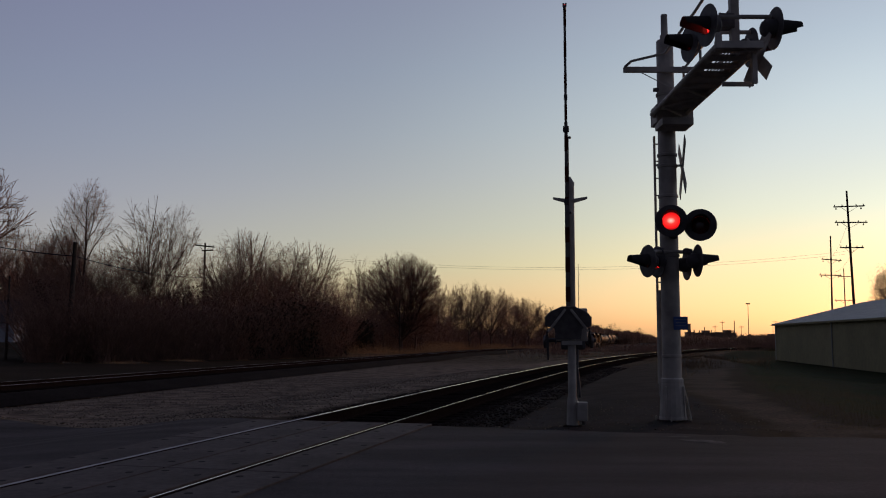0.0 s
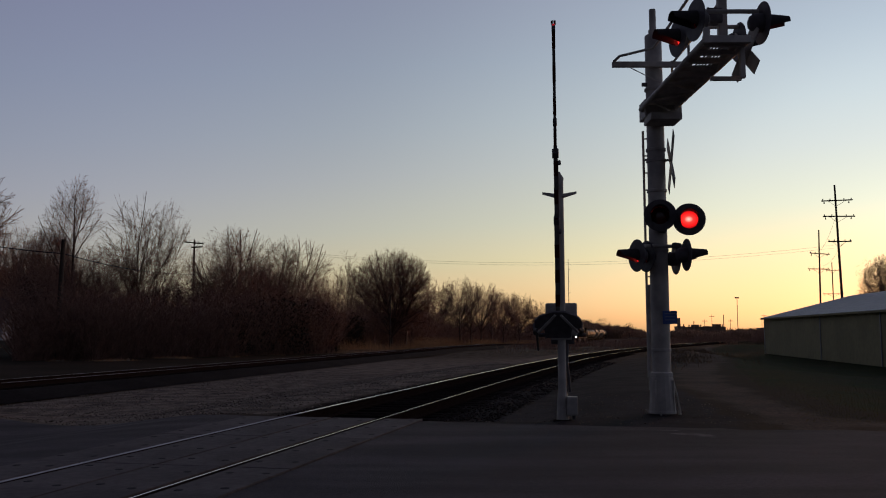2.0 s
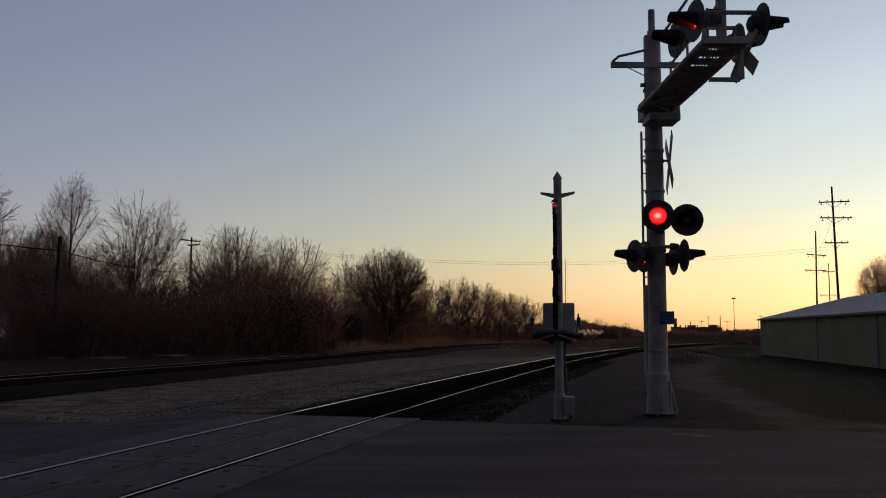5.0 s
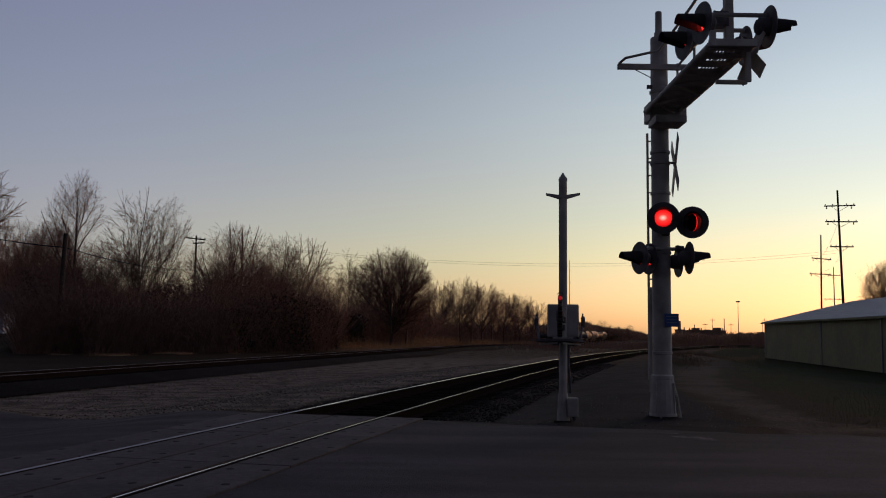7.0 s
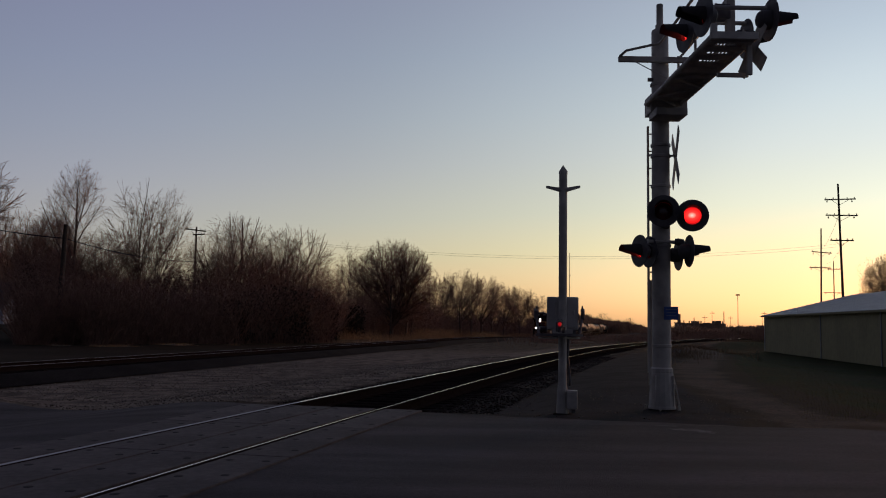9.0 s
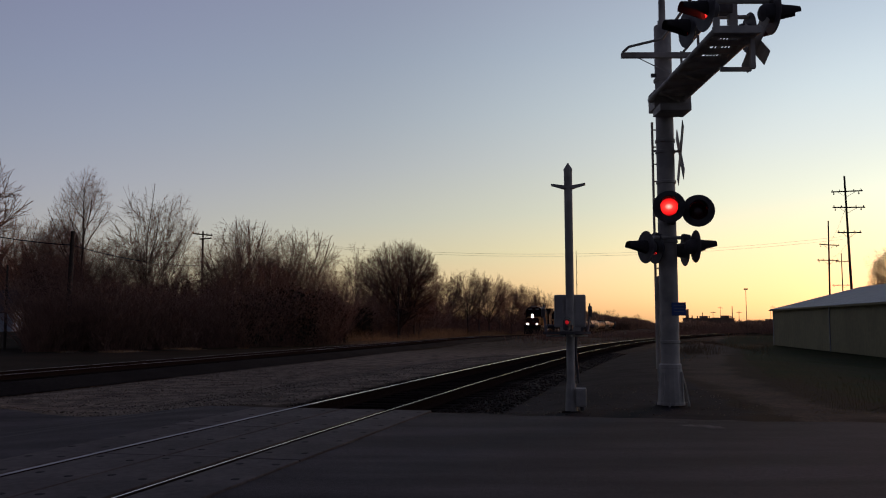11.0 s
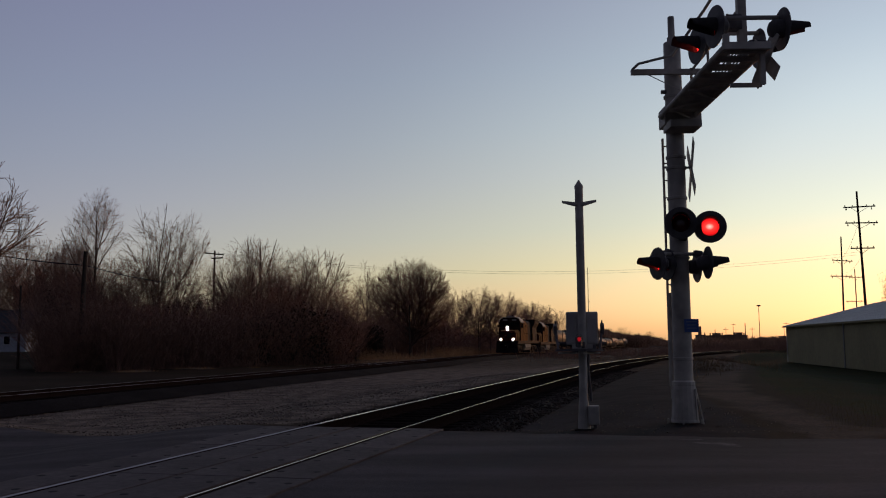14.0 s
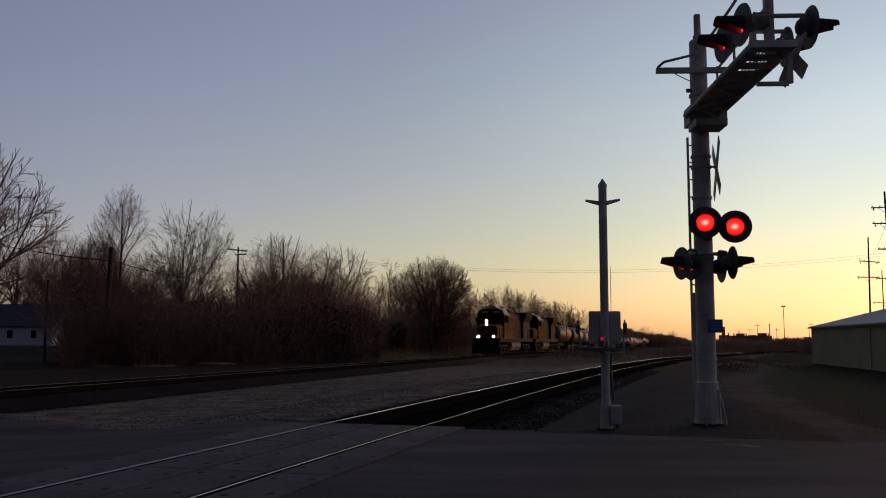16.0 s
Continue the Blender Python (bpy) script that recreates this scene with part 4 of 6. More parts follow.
def locomotive(label):
    """A wide-nosed diesel: its front at y = 0 looks along -y, the body runs to y = 22."""
    t = thing("locomotive", pose(0, 0, 0), label, "locomotive", "locomotives of the train")
    part("frame", box(nb(), (0, 11, 1.4), (2.95, 20.6, 0.34), bevel=0.03), L_BLACK, t)
    part("sill_stripe", box(nb(), (0, 11, 1.6), (3.0, 20.4, 0.06)), L_RED, t)
    part("pilot", box(nb(), (0, 0.55, 0.85), (2.9, 0.3, 0.95), bevel=0.04), L_BLACK, t)
    bm = nb()
    for s in (-1, 1):
        box(bm, (s * 0.75, 0.28, 0.42), (1.55, 0.1, 0.62), (-16, 0, s * 14), bevel=0.02)
    part("plow", bm, L_BLACK, t)
    part("coupler", box(nb(), (0, 0.1, 0.88), (0.32, 0.6, 0.3), bevel=0.05), L_BLACK, t)
    # nose: wide, its top sloping down to the front
    bm = outline(nb(), [(-1.3, 1.6), (1.3, 1.6), (1.4, 2.0), (1.4, 2.75), (1.15, 3.05), (-1.15, 3.05), (-1.4, 2.75), (-1.4, 2.0)], 1.0, 2.9)
    for v in bm.verts:
        if v.co.y < 1.5:
            v.co.x *= 0.82
            v.co.z -= 0.18 if v.co.z > 2.5 else 0
    nose = part("nose", bm, L_YELLOW, t)
    # Front plate over the yellow nose: red, darkened for the front's shade.
    part("nose_front", outline(nb(), [(-1.06, 1.62), (1.06, 1.62), (1.14, 2.0), (1.14, 2.57), (0.93, 2.86), (-0.93, 2.86), (-1.14, 2.57), (-1.14, 2.0)], 0.975, 0.998), L_RED, nose, "red nose front with its shade in the colour")
    part("nose_door", box(nb(), (-0.62, 0.965, 2.2), (0.6, 0.03, 1.1), bevel=0.01), L_RED, nose)
    part("emblem", box(nb(), (0.25, 0.965, 2.3), (0.55, 0.02, 0.5), bevel=0.01), L_GREY, nose, "dark square emblem")
    # cab with a chamfered roof
    cabp = [(-1.52, 1.62), (1.52, 1.62), (1.52, 3.95), (1.3, 4.4), (0.85, 4.62), (-0.85, 4.62), (-1.3, 4.4), (-1.52, 3.95)]
    cab = part("cab", outline(nb(), cabp, 2.9, 5.5), L_YELLOW, t)
    # Dark panel over the yellow cab: shade on the front, put in as colour.
    part("front_panel", outline(nb(), [(x * 0.99, z * 0.99 + 0.02) for x, z in cabp], 2.84, 2.905), L_SHADED_FRONT, cab)
    part("cab_roof", outline(nb(), [(-1.56, 4.02), (-1.34, 4.46), (-0.87, 4.69), (0.87, 4.69), (1.34, 4.46), (1.56, 4.02), (1.5, 4.02), (1.29, 4.4), (0.85, 4.62), (-0.85, 4.62), (-1.29, 4.4), (-1.5, 4.02)], 2.75, 5.6), L_ROOF, cab, "grey cab roof")
    for x in (-1.0, -0.34, 0.34, 1.0):
        part("windshield", box(nb(), (x, 2.835, 3.72), (0.56, 0.03, 0.56), bevel=0.01), GLASS, cab)
    for s in (-1, 1):
        for y in (3.4, 4.1, 4.8):
            part("cab_window", box(nb(), (s * 1.52, y, 3.55), (0.03, 0.52, 0.66), bevel=0.01), GLASS, cab)
        part("cab_door", box(nb(), (s * 1.525, 5.25, 2.7), (0.02, 0.36, 2.0), bevel=0.006), L_YELLOW, cab)
        part("mirror", box(nb(), (s * 1.66, 3.05, 3.55), (0.2, 0.03, 0.4), bevel=0.008), L_BLACK, cab)
        part("sun_visor", box(nb(), (s * 1.62, 4.1, 3.98), (0.26, 1.9, 0.025), (0, s * 16, 0)), L_ROOF, cab)
    part("air_conditioner", box(nb(), (0, 4.3, 4.78), (1.1, 1.0, 0.22), bevel=0.05), L_ROOF, cab)
    for x in (-0.5, 0.45):
        part("horn", rod(nb(), (x, 3.2, 4.72), (x, 2.8, 4.85), 0.03, 0.08, 10), L_BLACK, cab)
    # equipment cabinets behind the cab, as wide as the cab on one side
    part("cabinet", outline(nb(), [(-1.45, 1.62), (1.45, 1.62), (1.45, 3.75), (1.15, 4.25), (-1.15, 4.25), (-1.45, 3.75)], 5.62, 9.4), L_YELLOW, t)
    for s in (-1, 1):
        for i in range(4):
            d = part("cabinet_door", box(nb(), (s * 1.46, 6.15 + i * 0.92, 2.65), (0.02, 0.84, 1.7), bevel=0.006), L_YELLOW, t)
            part("latch", box(nb(), (s * 1.48, 6.45 + i * 0.92, 2.6), (0.03, 0.05, 0.16)), L_BLACK, d)
        for i in range(7):
            part("louvre", box(nb(), (s * 1.44, 7.6, 3.25 + 0.07 * i), (0.06, 1.5, 0.03), (0, s * 35, 0)), L_BLACK, t)
    # engine hood: narrower, dark grey, with doors
    part("engine_hood", outline(nb(), [(-0.9, 1.62), (0.9, 1.62), (0.9, 4.1), (0.62, 4.4), (-0.62, 4.4), (-0.9, 4.1)], 9.4, 16.2), L_GREY, t)
    part("exhaust_stack", box(nb(), (0, 11.8, 4.55), (0.9, 1.6, 0.4), bevel=0.06), L_BLACK, t)
    part("silencer", rod(nb(), (0, 12.8, 4.5), (0, 15.6, 4.5), 0.3, n=14), L_BLACK, t)
    for s in (-1, 1):
        for i in range(7):
            part("hood_door", box(nb(), (s * 0.91, 9.95 + i * 0.93, 2.75), (0.03, 0.85, 1.9), bevel=0.01), L_GREY, t)
    # radiators with flared wings
    part("radiator", outline(nb(), [(-1.2, 1.62), (1.2, 1.62), (1.2, 3.5), (1.56, 4.1), (1.56, 4.62), (-1.56, 4.62), (-1.56, 4.1), (-1.2, 3.5)], 16.2, 20.6), L_GREY, t)
    for s in (-1, 1):
        for i in range(6):
            part("radiator_grille", box(nb(), (s * 1.565, 16.65 + i * 0.7, 4.36), (0.02, 0.6, 0.42)), L_BLACK, t)
    part("rear_platform", box(nb(), (0, 21.0, 1.62), (2.9, 0.9, 0.06)), L_BLACK, t)
    part("fuel_tank", outline(nb(), [(-1.3, 1.2), (-1.38, 0.75), (-1.1, 0.35), (1.1, 0.35), (1.38, 0.75), (1.3, 1.2)], 8.0, 13.6), L_TANK, t, "pale fuel tank")
    for c in (3.9, 18.2):
        bm = nb()
        box(bm, (0, c, 0.8), (2.3, 4.7, 0.3), bevel=0.05)
        for s in (-1, 1):
            box(bm, (s * 1.12, c, 0.62), (0.16, 4.9, 0.32), bevel=0.04)
            for k in (-1.75, 0, 1.75):
                box(bm, (s * 1.2, c + k, 0.52), (0.22, 0.42, 0.42), bevel=0.05)
                rod(bm, (s * 1.2, c + k + 0.6, 0.4), (s * 1.2, c + k + 0.6, 0.85), 0.1, n=8)
        part("bogie_frame", bm, L_BLACK, t)
        for k in (-1.75, 0, 1.75):
            wheelset(t, c + k)
    for s in (-1, 1):
        bm = nb()
        for y in (5.7, 8.5, 11.5, 14.5, 17.5, 21.0):
            rod(bm, (s * 1.45, y, 1.6), (s * 1.45, y, 2.62), 0.018, n=5)
        rod(bm, (s * 1.45, 5.7, 2.6), (s * 1.45, 21.0, 2.6), 0.018, n=5)
        part("handrail", bm, L_GREY, t)
        bm = nb()
        pipe(bm, [(s * 1.4, 0.7, 0.9), (s * 1.4, 0.7, 2.55), (s * 0.55, 0.7, 2.55), (s * 0.55, 0.7, 1.6)], 0.02, 6)
        part("end_rail", bm, L_BLACK, t)
        for k in range(4):
            part("step", box(nb(), (s * 1.28, 0.82, 0.35 + 0.31 * k), (0.4, 0.28, 0.03)), L_BLACK, t)
    return t


def lead_lights(t):
    for s in (-1, 1):
        x, y, z, r = s * 0.82, 0.4, 1.8, 0.12
        h = part("ditch_light", lathe(nb(), [(r + 0.03, -0.05), (r + 0.03, 0.1), (0.05, 0.18), (0.05, 0.16), (r + 0.01, 0.08), (r + 0.01, -0.05)], 18, pose(x, y, z, -90), False), L_BLACK, t, "bright round ditch light", True)
        part("bulb", lathe(nb(), [(r, 0), (r * 0.7, 0.03)], 18, pose(x, y + 0.04, z, 90)), HEADLIGHT, h)
    h = part("headlight", box(nb(), (0, 0.98, 3.2), (0.4, 0.3, 0.66), bevel=0.05), L_BLACK, t, "double headlight over the nose")
    for z in (3.05, 3.34):
        part("bulb", lathe(nb(), [(0.125, 0), (0.09, 0.03)], 18, pose(0, 0.825, z, 90)), HEADLIGHT, h)
    for s in (-1, 1):
        part("number_board", box(nb(), (s * 0.62, 2.8, 4.3), (0.62, 0.08, 0.22), bevel=0.01), L_ROOF, t)


def tank_car(material, label):
    t = thing("tank_car", pose(0, 0, 0), label, "tank car", "wagons of the train")
    L = 17.0
    bm = nb()
    lathe(bm, [(0.2, -7.9), (0.9, -7.7), (1.35, -7.2), (1.5, -6.6), (1.5, 6.6), (1.35, 7.2), (0.9, 7.7), (0.2, 7.9)], 32, pose(0, L / 2, 2.85, 90))
    part("tank", bm, material, t, smooth=True)
    part("dome", lathe(nb(), [(0.5, 4.25), (0.5, 4.6), (0.4, 4.7)], 20, Matrix.Translation((0, L / 2, 0))), material, t, smooth=True)
    bm = nb()
    box(bm, (0, L / 2, 4.4), (1.4, 2.4, 0.05))
    for s in (-1, 1):
        rod(bm, (s * 0.7, L / 2 - 1.2, 4.9), (s * 0.7, L / 2 + 1.2, 4.9), 0.02, n=5)
        for k in (-1.2, 0, 1.2):
            rod(bm, (s * 0.7, L / 2 + k, 4.3), (s * 0.7, L / 2 + k, 4.9), 0.02, n=5)
    part("platform", bm, L_BLACK, t)
    part("sill", box(nb(), (0, L / 2, 1.15), (0.6, L - 0.4, 0.35)), L_BLACK, t)
    for e in (0.6, L - 0.6):
        part("end_platform", box(nb(), (0, e, 1.2), (2.8, 0.9, 0.12)), L_BLACK, t)
    for c in (2.3, L - 2.3):
        part("saddle", box(nb(), (0, c, 1.55), (1.9, 0.7, 0.7), bevel=0.05), L_BLACK, t)
        part("bogie_frame", box(nb(), (0, c, 0.6), (2.2, 2.3, 0.4), bevel=0.1), L_BLACK, t)
        for k in (-0.85, 0.85):
            wheelset(t, c + k, 0.46)
    for s in (-1, 1):
        part("ladder", box(nb(), (s * 1.52, L / 2, 2.9), (0.06, 0.5, 2.6)), L_BLACK, t)
    return t


def hopper(label):
    t = thing("hopper_wagon", pose(0, 0, 0), label, "hopper wagon", "wagons of the train")
    L = 17.0
    bm = nb()
    vs_ = []
    for y in (0.9, L - 0.9):
        for x, z in ((-1.5, 1.7), (1.5, 1.7), (1.58, 3.6), (1.2, 4.4), (-1.2, 4.4), (-1.58, 3.6)):
            vs_.append(bm.verts.new((x, y, z)))
    for i in range(6):
        bm.faces.new((vs_[i], vs_[(i + 1) % 6], vs_[6 + (i + 1) % 6], vs_[6 + i]))
    bm.faces.new(vs_[:6][::-1])
    bm.faces.new(vs_[6:])
    part("body", bm, TANKW, t)
    for k in range(3):
        bm = nb()
        lathe(bm, [(0.5, 0.35), (1.9, 1.75)], 4, Matrix.Translation((0, 3.9 + 4.6 * k, 0)) @ pose(0, 0, 0, 0, 0, 45))
        part("chute", bm, TANKW, t)
    for i in range(10):
        for s in (-1, 1):
            part("rib", box(nb(), (s * 1.56, 1.4 + i * 1.58, 2.6), (0.08, 0.1, 1.9)), TANKW, t)
    part("roof_walk", box(nb(), (0, L / 2, 4.5), (0.7, L - 2, 0.06)), L_GREY, t)
    part("sill", box(nb(), (0, L / 2, 1.15), (0.5, L - 0.4, 0.35)), L_BLACK, t)
    for c in (2.3, L - 2.3):
        part("bogie_frame", box(nb(), (0, c, 0.6), (2.2, 2.3, 0.4), bevel=0.1), L_BLACK, t)
        for k in (-0.85, 0.85):
            wheelset(t, c + k, 0.46)
    return t


def train():
    s = 0.0
    lead = locomotive("lead diesel locomotive, yellow and grey, headlights lit")
    second = copy_thing(lead, pose(0, 0, 0))
    tagged(second, "second diesel locomotive, yellow and grey, coupled behind")
    lead_lights(lead)
    lead.scale = second.scale = (1, 1, 1.06)
    TRAIN.append((lead, 0.0))
    TRAIN.append((second, 22.9))
    s = 45.8
    white = tank_car(TANKW, "white railway tank car with a domed top")
    black = tank_car(TANKB, "black railway tank car with a domed top")
    TRAIN.append((black, s))
    s += 18
    TRAIN.append((copy_thing(black, pose(0, 0, 0)), s))
    s += 18
    TRAIN.append((white, s))
    hop = hopper("pale grey covered hopper wagon")
    s += 18
    TRAIN.append((hop, s))
    for i in range(17):
        s += 18
        src = (black, hop, hop, white, black)[i % 5]
        TRAIN.append((copy_thing(src, pose(0, 0, 0)), s))


train()


# ---------------------------------------------------------------- trees
def tubes(segs, n):
    """Tapered tubes from rows of start, end, two radii: vertices and faces."""
    a, b, r0, r1 = segs[:, 0:3], segs[:, 3:6], segs[:, 6], segs[:, 7]
    d = b - a
    d /= np.maximum(np.linalg.norm(d, axis=1, keepdims=True), 1e-6)
    ref = np.where(np.abs(d[:, 2:3]) > 0.9, [[1.0, 0, 0]], [[0, 0, 1.0]])
    u = np.cross(d, ref)
    u /= np.linalg.norm(u, axis=1, keepdims=True)
    w = np.cross(d, u)
    ang = 2 * np.pi * np.arange(n) / n
    ring = u[:, None, :] * np.cos(ang)[None, :, None] + w[:, None, :] * np.sin(ang)[None, :, None]
    v = np.concatenate([a[:, None, :] + ring * r0[:, None, None], b[:, None, :] + ring * r1[:, None, None]], axis=1).reshape(-1, 3)
    k = np.arange(len(segs))[:, None] * 2 * n
    i = np.arange(n)[None, :]
    f = np.stack([k + i, k + (i + 1) % n, k + n + (i + 1) % n, k + n + i], axis=-1).reshape(-1, 4)
    return v, f


def mesh_np(name, v, f, material):
    me = bpy.data.meshes.new(name)
    me.vertices.add(len(v))
    me.vertices.foreach_set("co", np.ascontiguousarray(v, dtype=np.float32).ravel())
    k = f.shape[1]
    me.loops.add(f.size)
    me.loops.foreach_set("vertex_index", np.ascontiguousarray(f, dtype=np.int32).ravel())
    me.polygons.add(len(f))
    me.polygons.foreach_set("loop_start", np.arange(0, f.size, k, dtype=np.int32))
    me.update(calc_edges=True)
    me.materials.append(material)
    return me


def bare_tree(seed, height, width, form, limbs, label, dense=1.0, clear=0.3, fine=0.008, group="bare trees along the tracks"):
    """A leafless tree: stem, limbs, branches, twigs and twig ends, each grown out to the crown's domed outline.
    form: 'leader' keeps one stem to the top, 'fan' splits low into upright stems, 'dome' spreads limbs all round."""
    rnd = np.random.RandomState(seed)
    thick, thin = [], []
    cz = height * (1 + clear) / 2
    radii = np.array((width / 2, width / 2, height * (1 - clear) / 2))

    def reach(p, d):
        """Way from p along d to the crown's outline, a little uneven."""
        q, e = (p - (0, 0, cz)) / radii, d / radii
        aa, bb, cc = e @ e, q @ e, q @ q - 1
        disc = bb * bb - aa * cc
        if disc <= 0:
            return 0.0
        return max(0.0, (-bb + math.sqrt(disc)) / aa) * rnd.uniform(0.8, 1.1)

    def turned(d, angle):
        side_ = np.cross(d, rnd.randn(3))
        side_ /= np.linalg.norm(side_)
        return d * math.cos(angle) + side_ * math.sin(angle)

    def branch(p, d, length, r, depth):
        steps = (6, 5, 3, 2, 1)[depth]
        wig, rise = (0.03, 0.07, 0.09, 0.09, 0.1)[depth], (0.0, 0.05, 0.05, 0.05, 0.04)[depth]
        pts, dirs = [p], []
        for k in range(steps):
            d = d + rnd.randn(3) * wig + (0, 0, rise)
            d /= np.linalg.norm(d)
            p = p + d * length / steps
            pts.append(p)
            dirs.append(d)
        end = max(fine * 0.7, r * ((0.15 if form == "leader" else 0.5) if depth == 0 else 0.3 if depth == 1 else 0.5))
        rad = [r + (end - r) * k / steps for k in range(steps + 1)]
        for k in range(steps):
            (thick if rad[k] > 0.022 else thin).append((*pts[k], *pts[k + 1], rad[k], rad[k + 1]))
        if depth == 4:
            return
        count = limbs if depth == 0 else min((9, 7, 4)[depth - 1], length * (2.2, 3.2, 4.5)[depth - 1] * 12 / height) * dense
        count = int(count) + (rnd.rand() < count % 1)
        lo = (0.3 if form == "leader" else 0.4 if form == "dome" else 0.75, 0.2, 0.12, 0.15)[depth]
        for j in range(count):
            f = lo + (0.99 - lo) * (j + rnd.rand()) / count
            k = min(steps - 1, int(f * steps))
            at = pts[k] + (pts[k + 1] - pts[k]) * (f * steps - k)
            if depth == 0:
                angle = {"leader": rnd.uniform(22, 44), "fan": rnd.uniform(8, 46), "dome": rnd.uniform(18, 78)}[form]
            else:
                angle = rnd.uniform(24, 55)
            to = turned(dirs[k], radians(angle))
            if to[2] < -0.15:
                to[2] *= 0.3
                to /= np.linalg.norm(to)
            far = reach(at, to)
            ln = far if depth == 0 else min(far, length * rnd.uniform(0.36, 0.68) * (1.2 - 0.55 * f))
            if ln < 0.25:
                continue
            branch(at, to, ln, max(fine, rad[k] * ((0.62, 0.5, 0.5, 0.6)[depth] if form != "leader" or depth else 0.45)), depth + 1)
        for j in range(2 if depth < 3 else 0):
            to = turned(d, radians(rnd.uniform(6, 24)))
            ln = min(length * (0.2, 0.25, 0.35)[depth], reach(p, to) + 0.3)
            branch(p, to, ln, max(fine, end * 0.8), min(4, depth + 2))

    lean = rnd.randn(3) * (0.04, 0.04, 0)
    up = np.array((0, 0, 1.0)) + lean
    up /= np.linalg.norm(up)
    stem = height * {"leader": 0.9, "fan": clear + 0.06, "dome": clear + 0.22}[form]
    branch(np.array((0, 0, -0.3)), up, stem + 0.3, 0.0125 * height * (1.0 if form != "dome" else 1.4), 0)
    T, S = np.array(thick), np.array(thin)
    k = height / max(T[:, 5].max(), S[:, 5].max())
    for A in (T, S):
        A[:, :6] *= k
    tree = thing("bare_tree", pose(0, 0, 0), label, "tree", group)
    tr = new("trunk", mesh_np("trunk", *tubes(T, 5), BARK))
    tr.parent = tree
    cr = new("crown", mesh_np("crown", *tubes(S, 3), TWIG))
    cr.parent = tree
    return tree, len(T), len(S)


def at_pixel(px, dist):
    """A place on the ground in the direction of a column of the first view, at that distance forward."""
    x = (px - 784) / 1572 * dist
    return x, dist


TREES = [bare_tree(11, 14.0, 5.2, "leader", 26, "tall slender leafless tree with a straight stem", 0.9, 0.28, 0.008),
         bare_tree(12, 12.0, 5.6, "fan", 9, "leafless tree fanning out into many upright stems", 1.05, 0.2, 0.010),
         bare_tree(13, 13.0, 5.0, "fan", 6, "slender leafless tree with a few long stems", 0.9, 0.35, 0.010),
         bare_tree(14, 10.0, 8.4, "dome", 11, "round leafless tree with spreading limbs", 0.9, 0.15),
         bare_tree(15, 9.0, 5.4, "fan", 9, "small many-stemmed leafless tree in the brush", 0.95, 0.06),
         bare_tree(16, 12.0, 10.4, "dome", 38, "large round leafless tree with a dense brown crown", 1.05, 0.06, 0.011),
         bare_tree(17, 11.0, 6.6, "dome", 13, "leafless tree with a rounded open crown", 0.85, 0.2),
         bare_tree(18, 9.0, 7.6, "dome", 16, "bare tree with stout budding twigs", 0.75, 0.3, 0.012),
         bare_tree(19, 13.0, 6.4, "fan", 8, "leafless tree leaning out on long slanting stems", 1.0, 0.3, 0.010),
         bare_tree(20, 11.0, 8.6, "dome", 13, "distant leafless tree with a full rounded crown", 0.95, 0.18, 0.016)]
HEIGHTS = [14.0, 12.0, 13.0, 10.0, 9.0, 12.0, 11.0, 9.0, 13.0, 11.0]
used = set()


def plant(kind, px, dist, top_y, turn, lean=0.0, wide=1.0):
    """A tree of that kind whose top stands at the height top_y of the first view. lean: degrees to the right."""
    x, y = at_pixel(px, dist)
    z = level(x, y)
    h = 1.25 + (596 - top_y) / 1572 * dist - z
    s = 1.02 * h / HEIGHTS[kind]
    ob = TREES[kind][0]
    m = pose(x - h * math.tan(radians(lean)), y, z - 0.05, 0, lean, 0) @ pose(0, 0, 0, 0, 0, turn)
    if kind in used:
        ob = copy_thing(ob, m)
    else:
        used.add(kind)
        ob.matrix_basis = m
    ob.scale = (s * wide, s * wide, s)


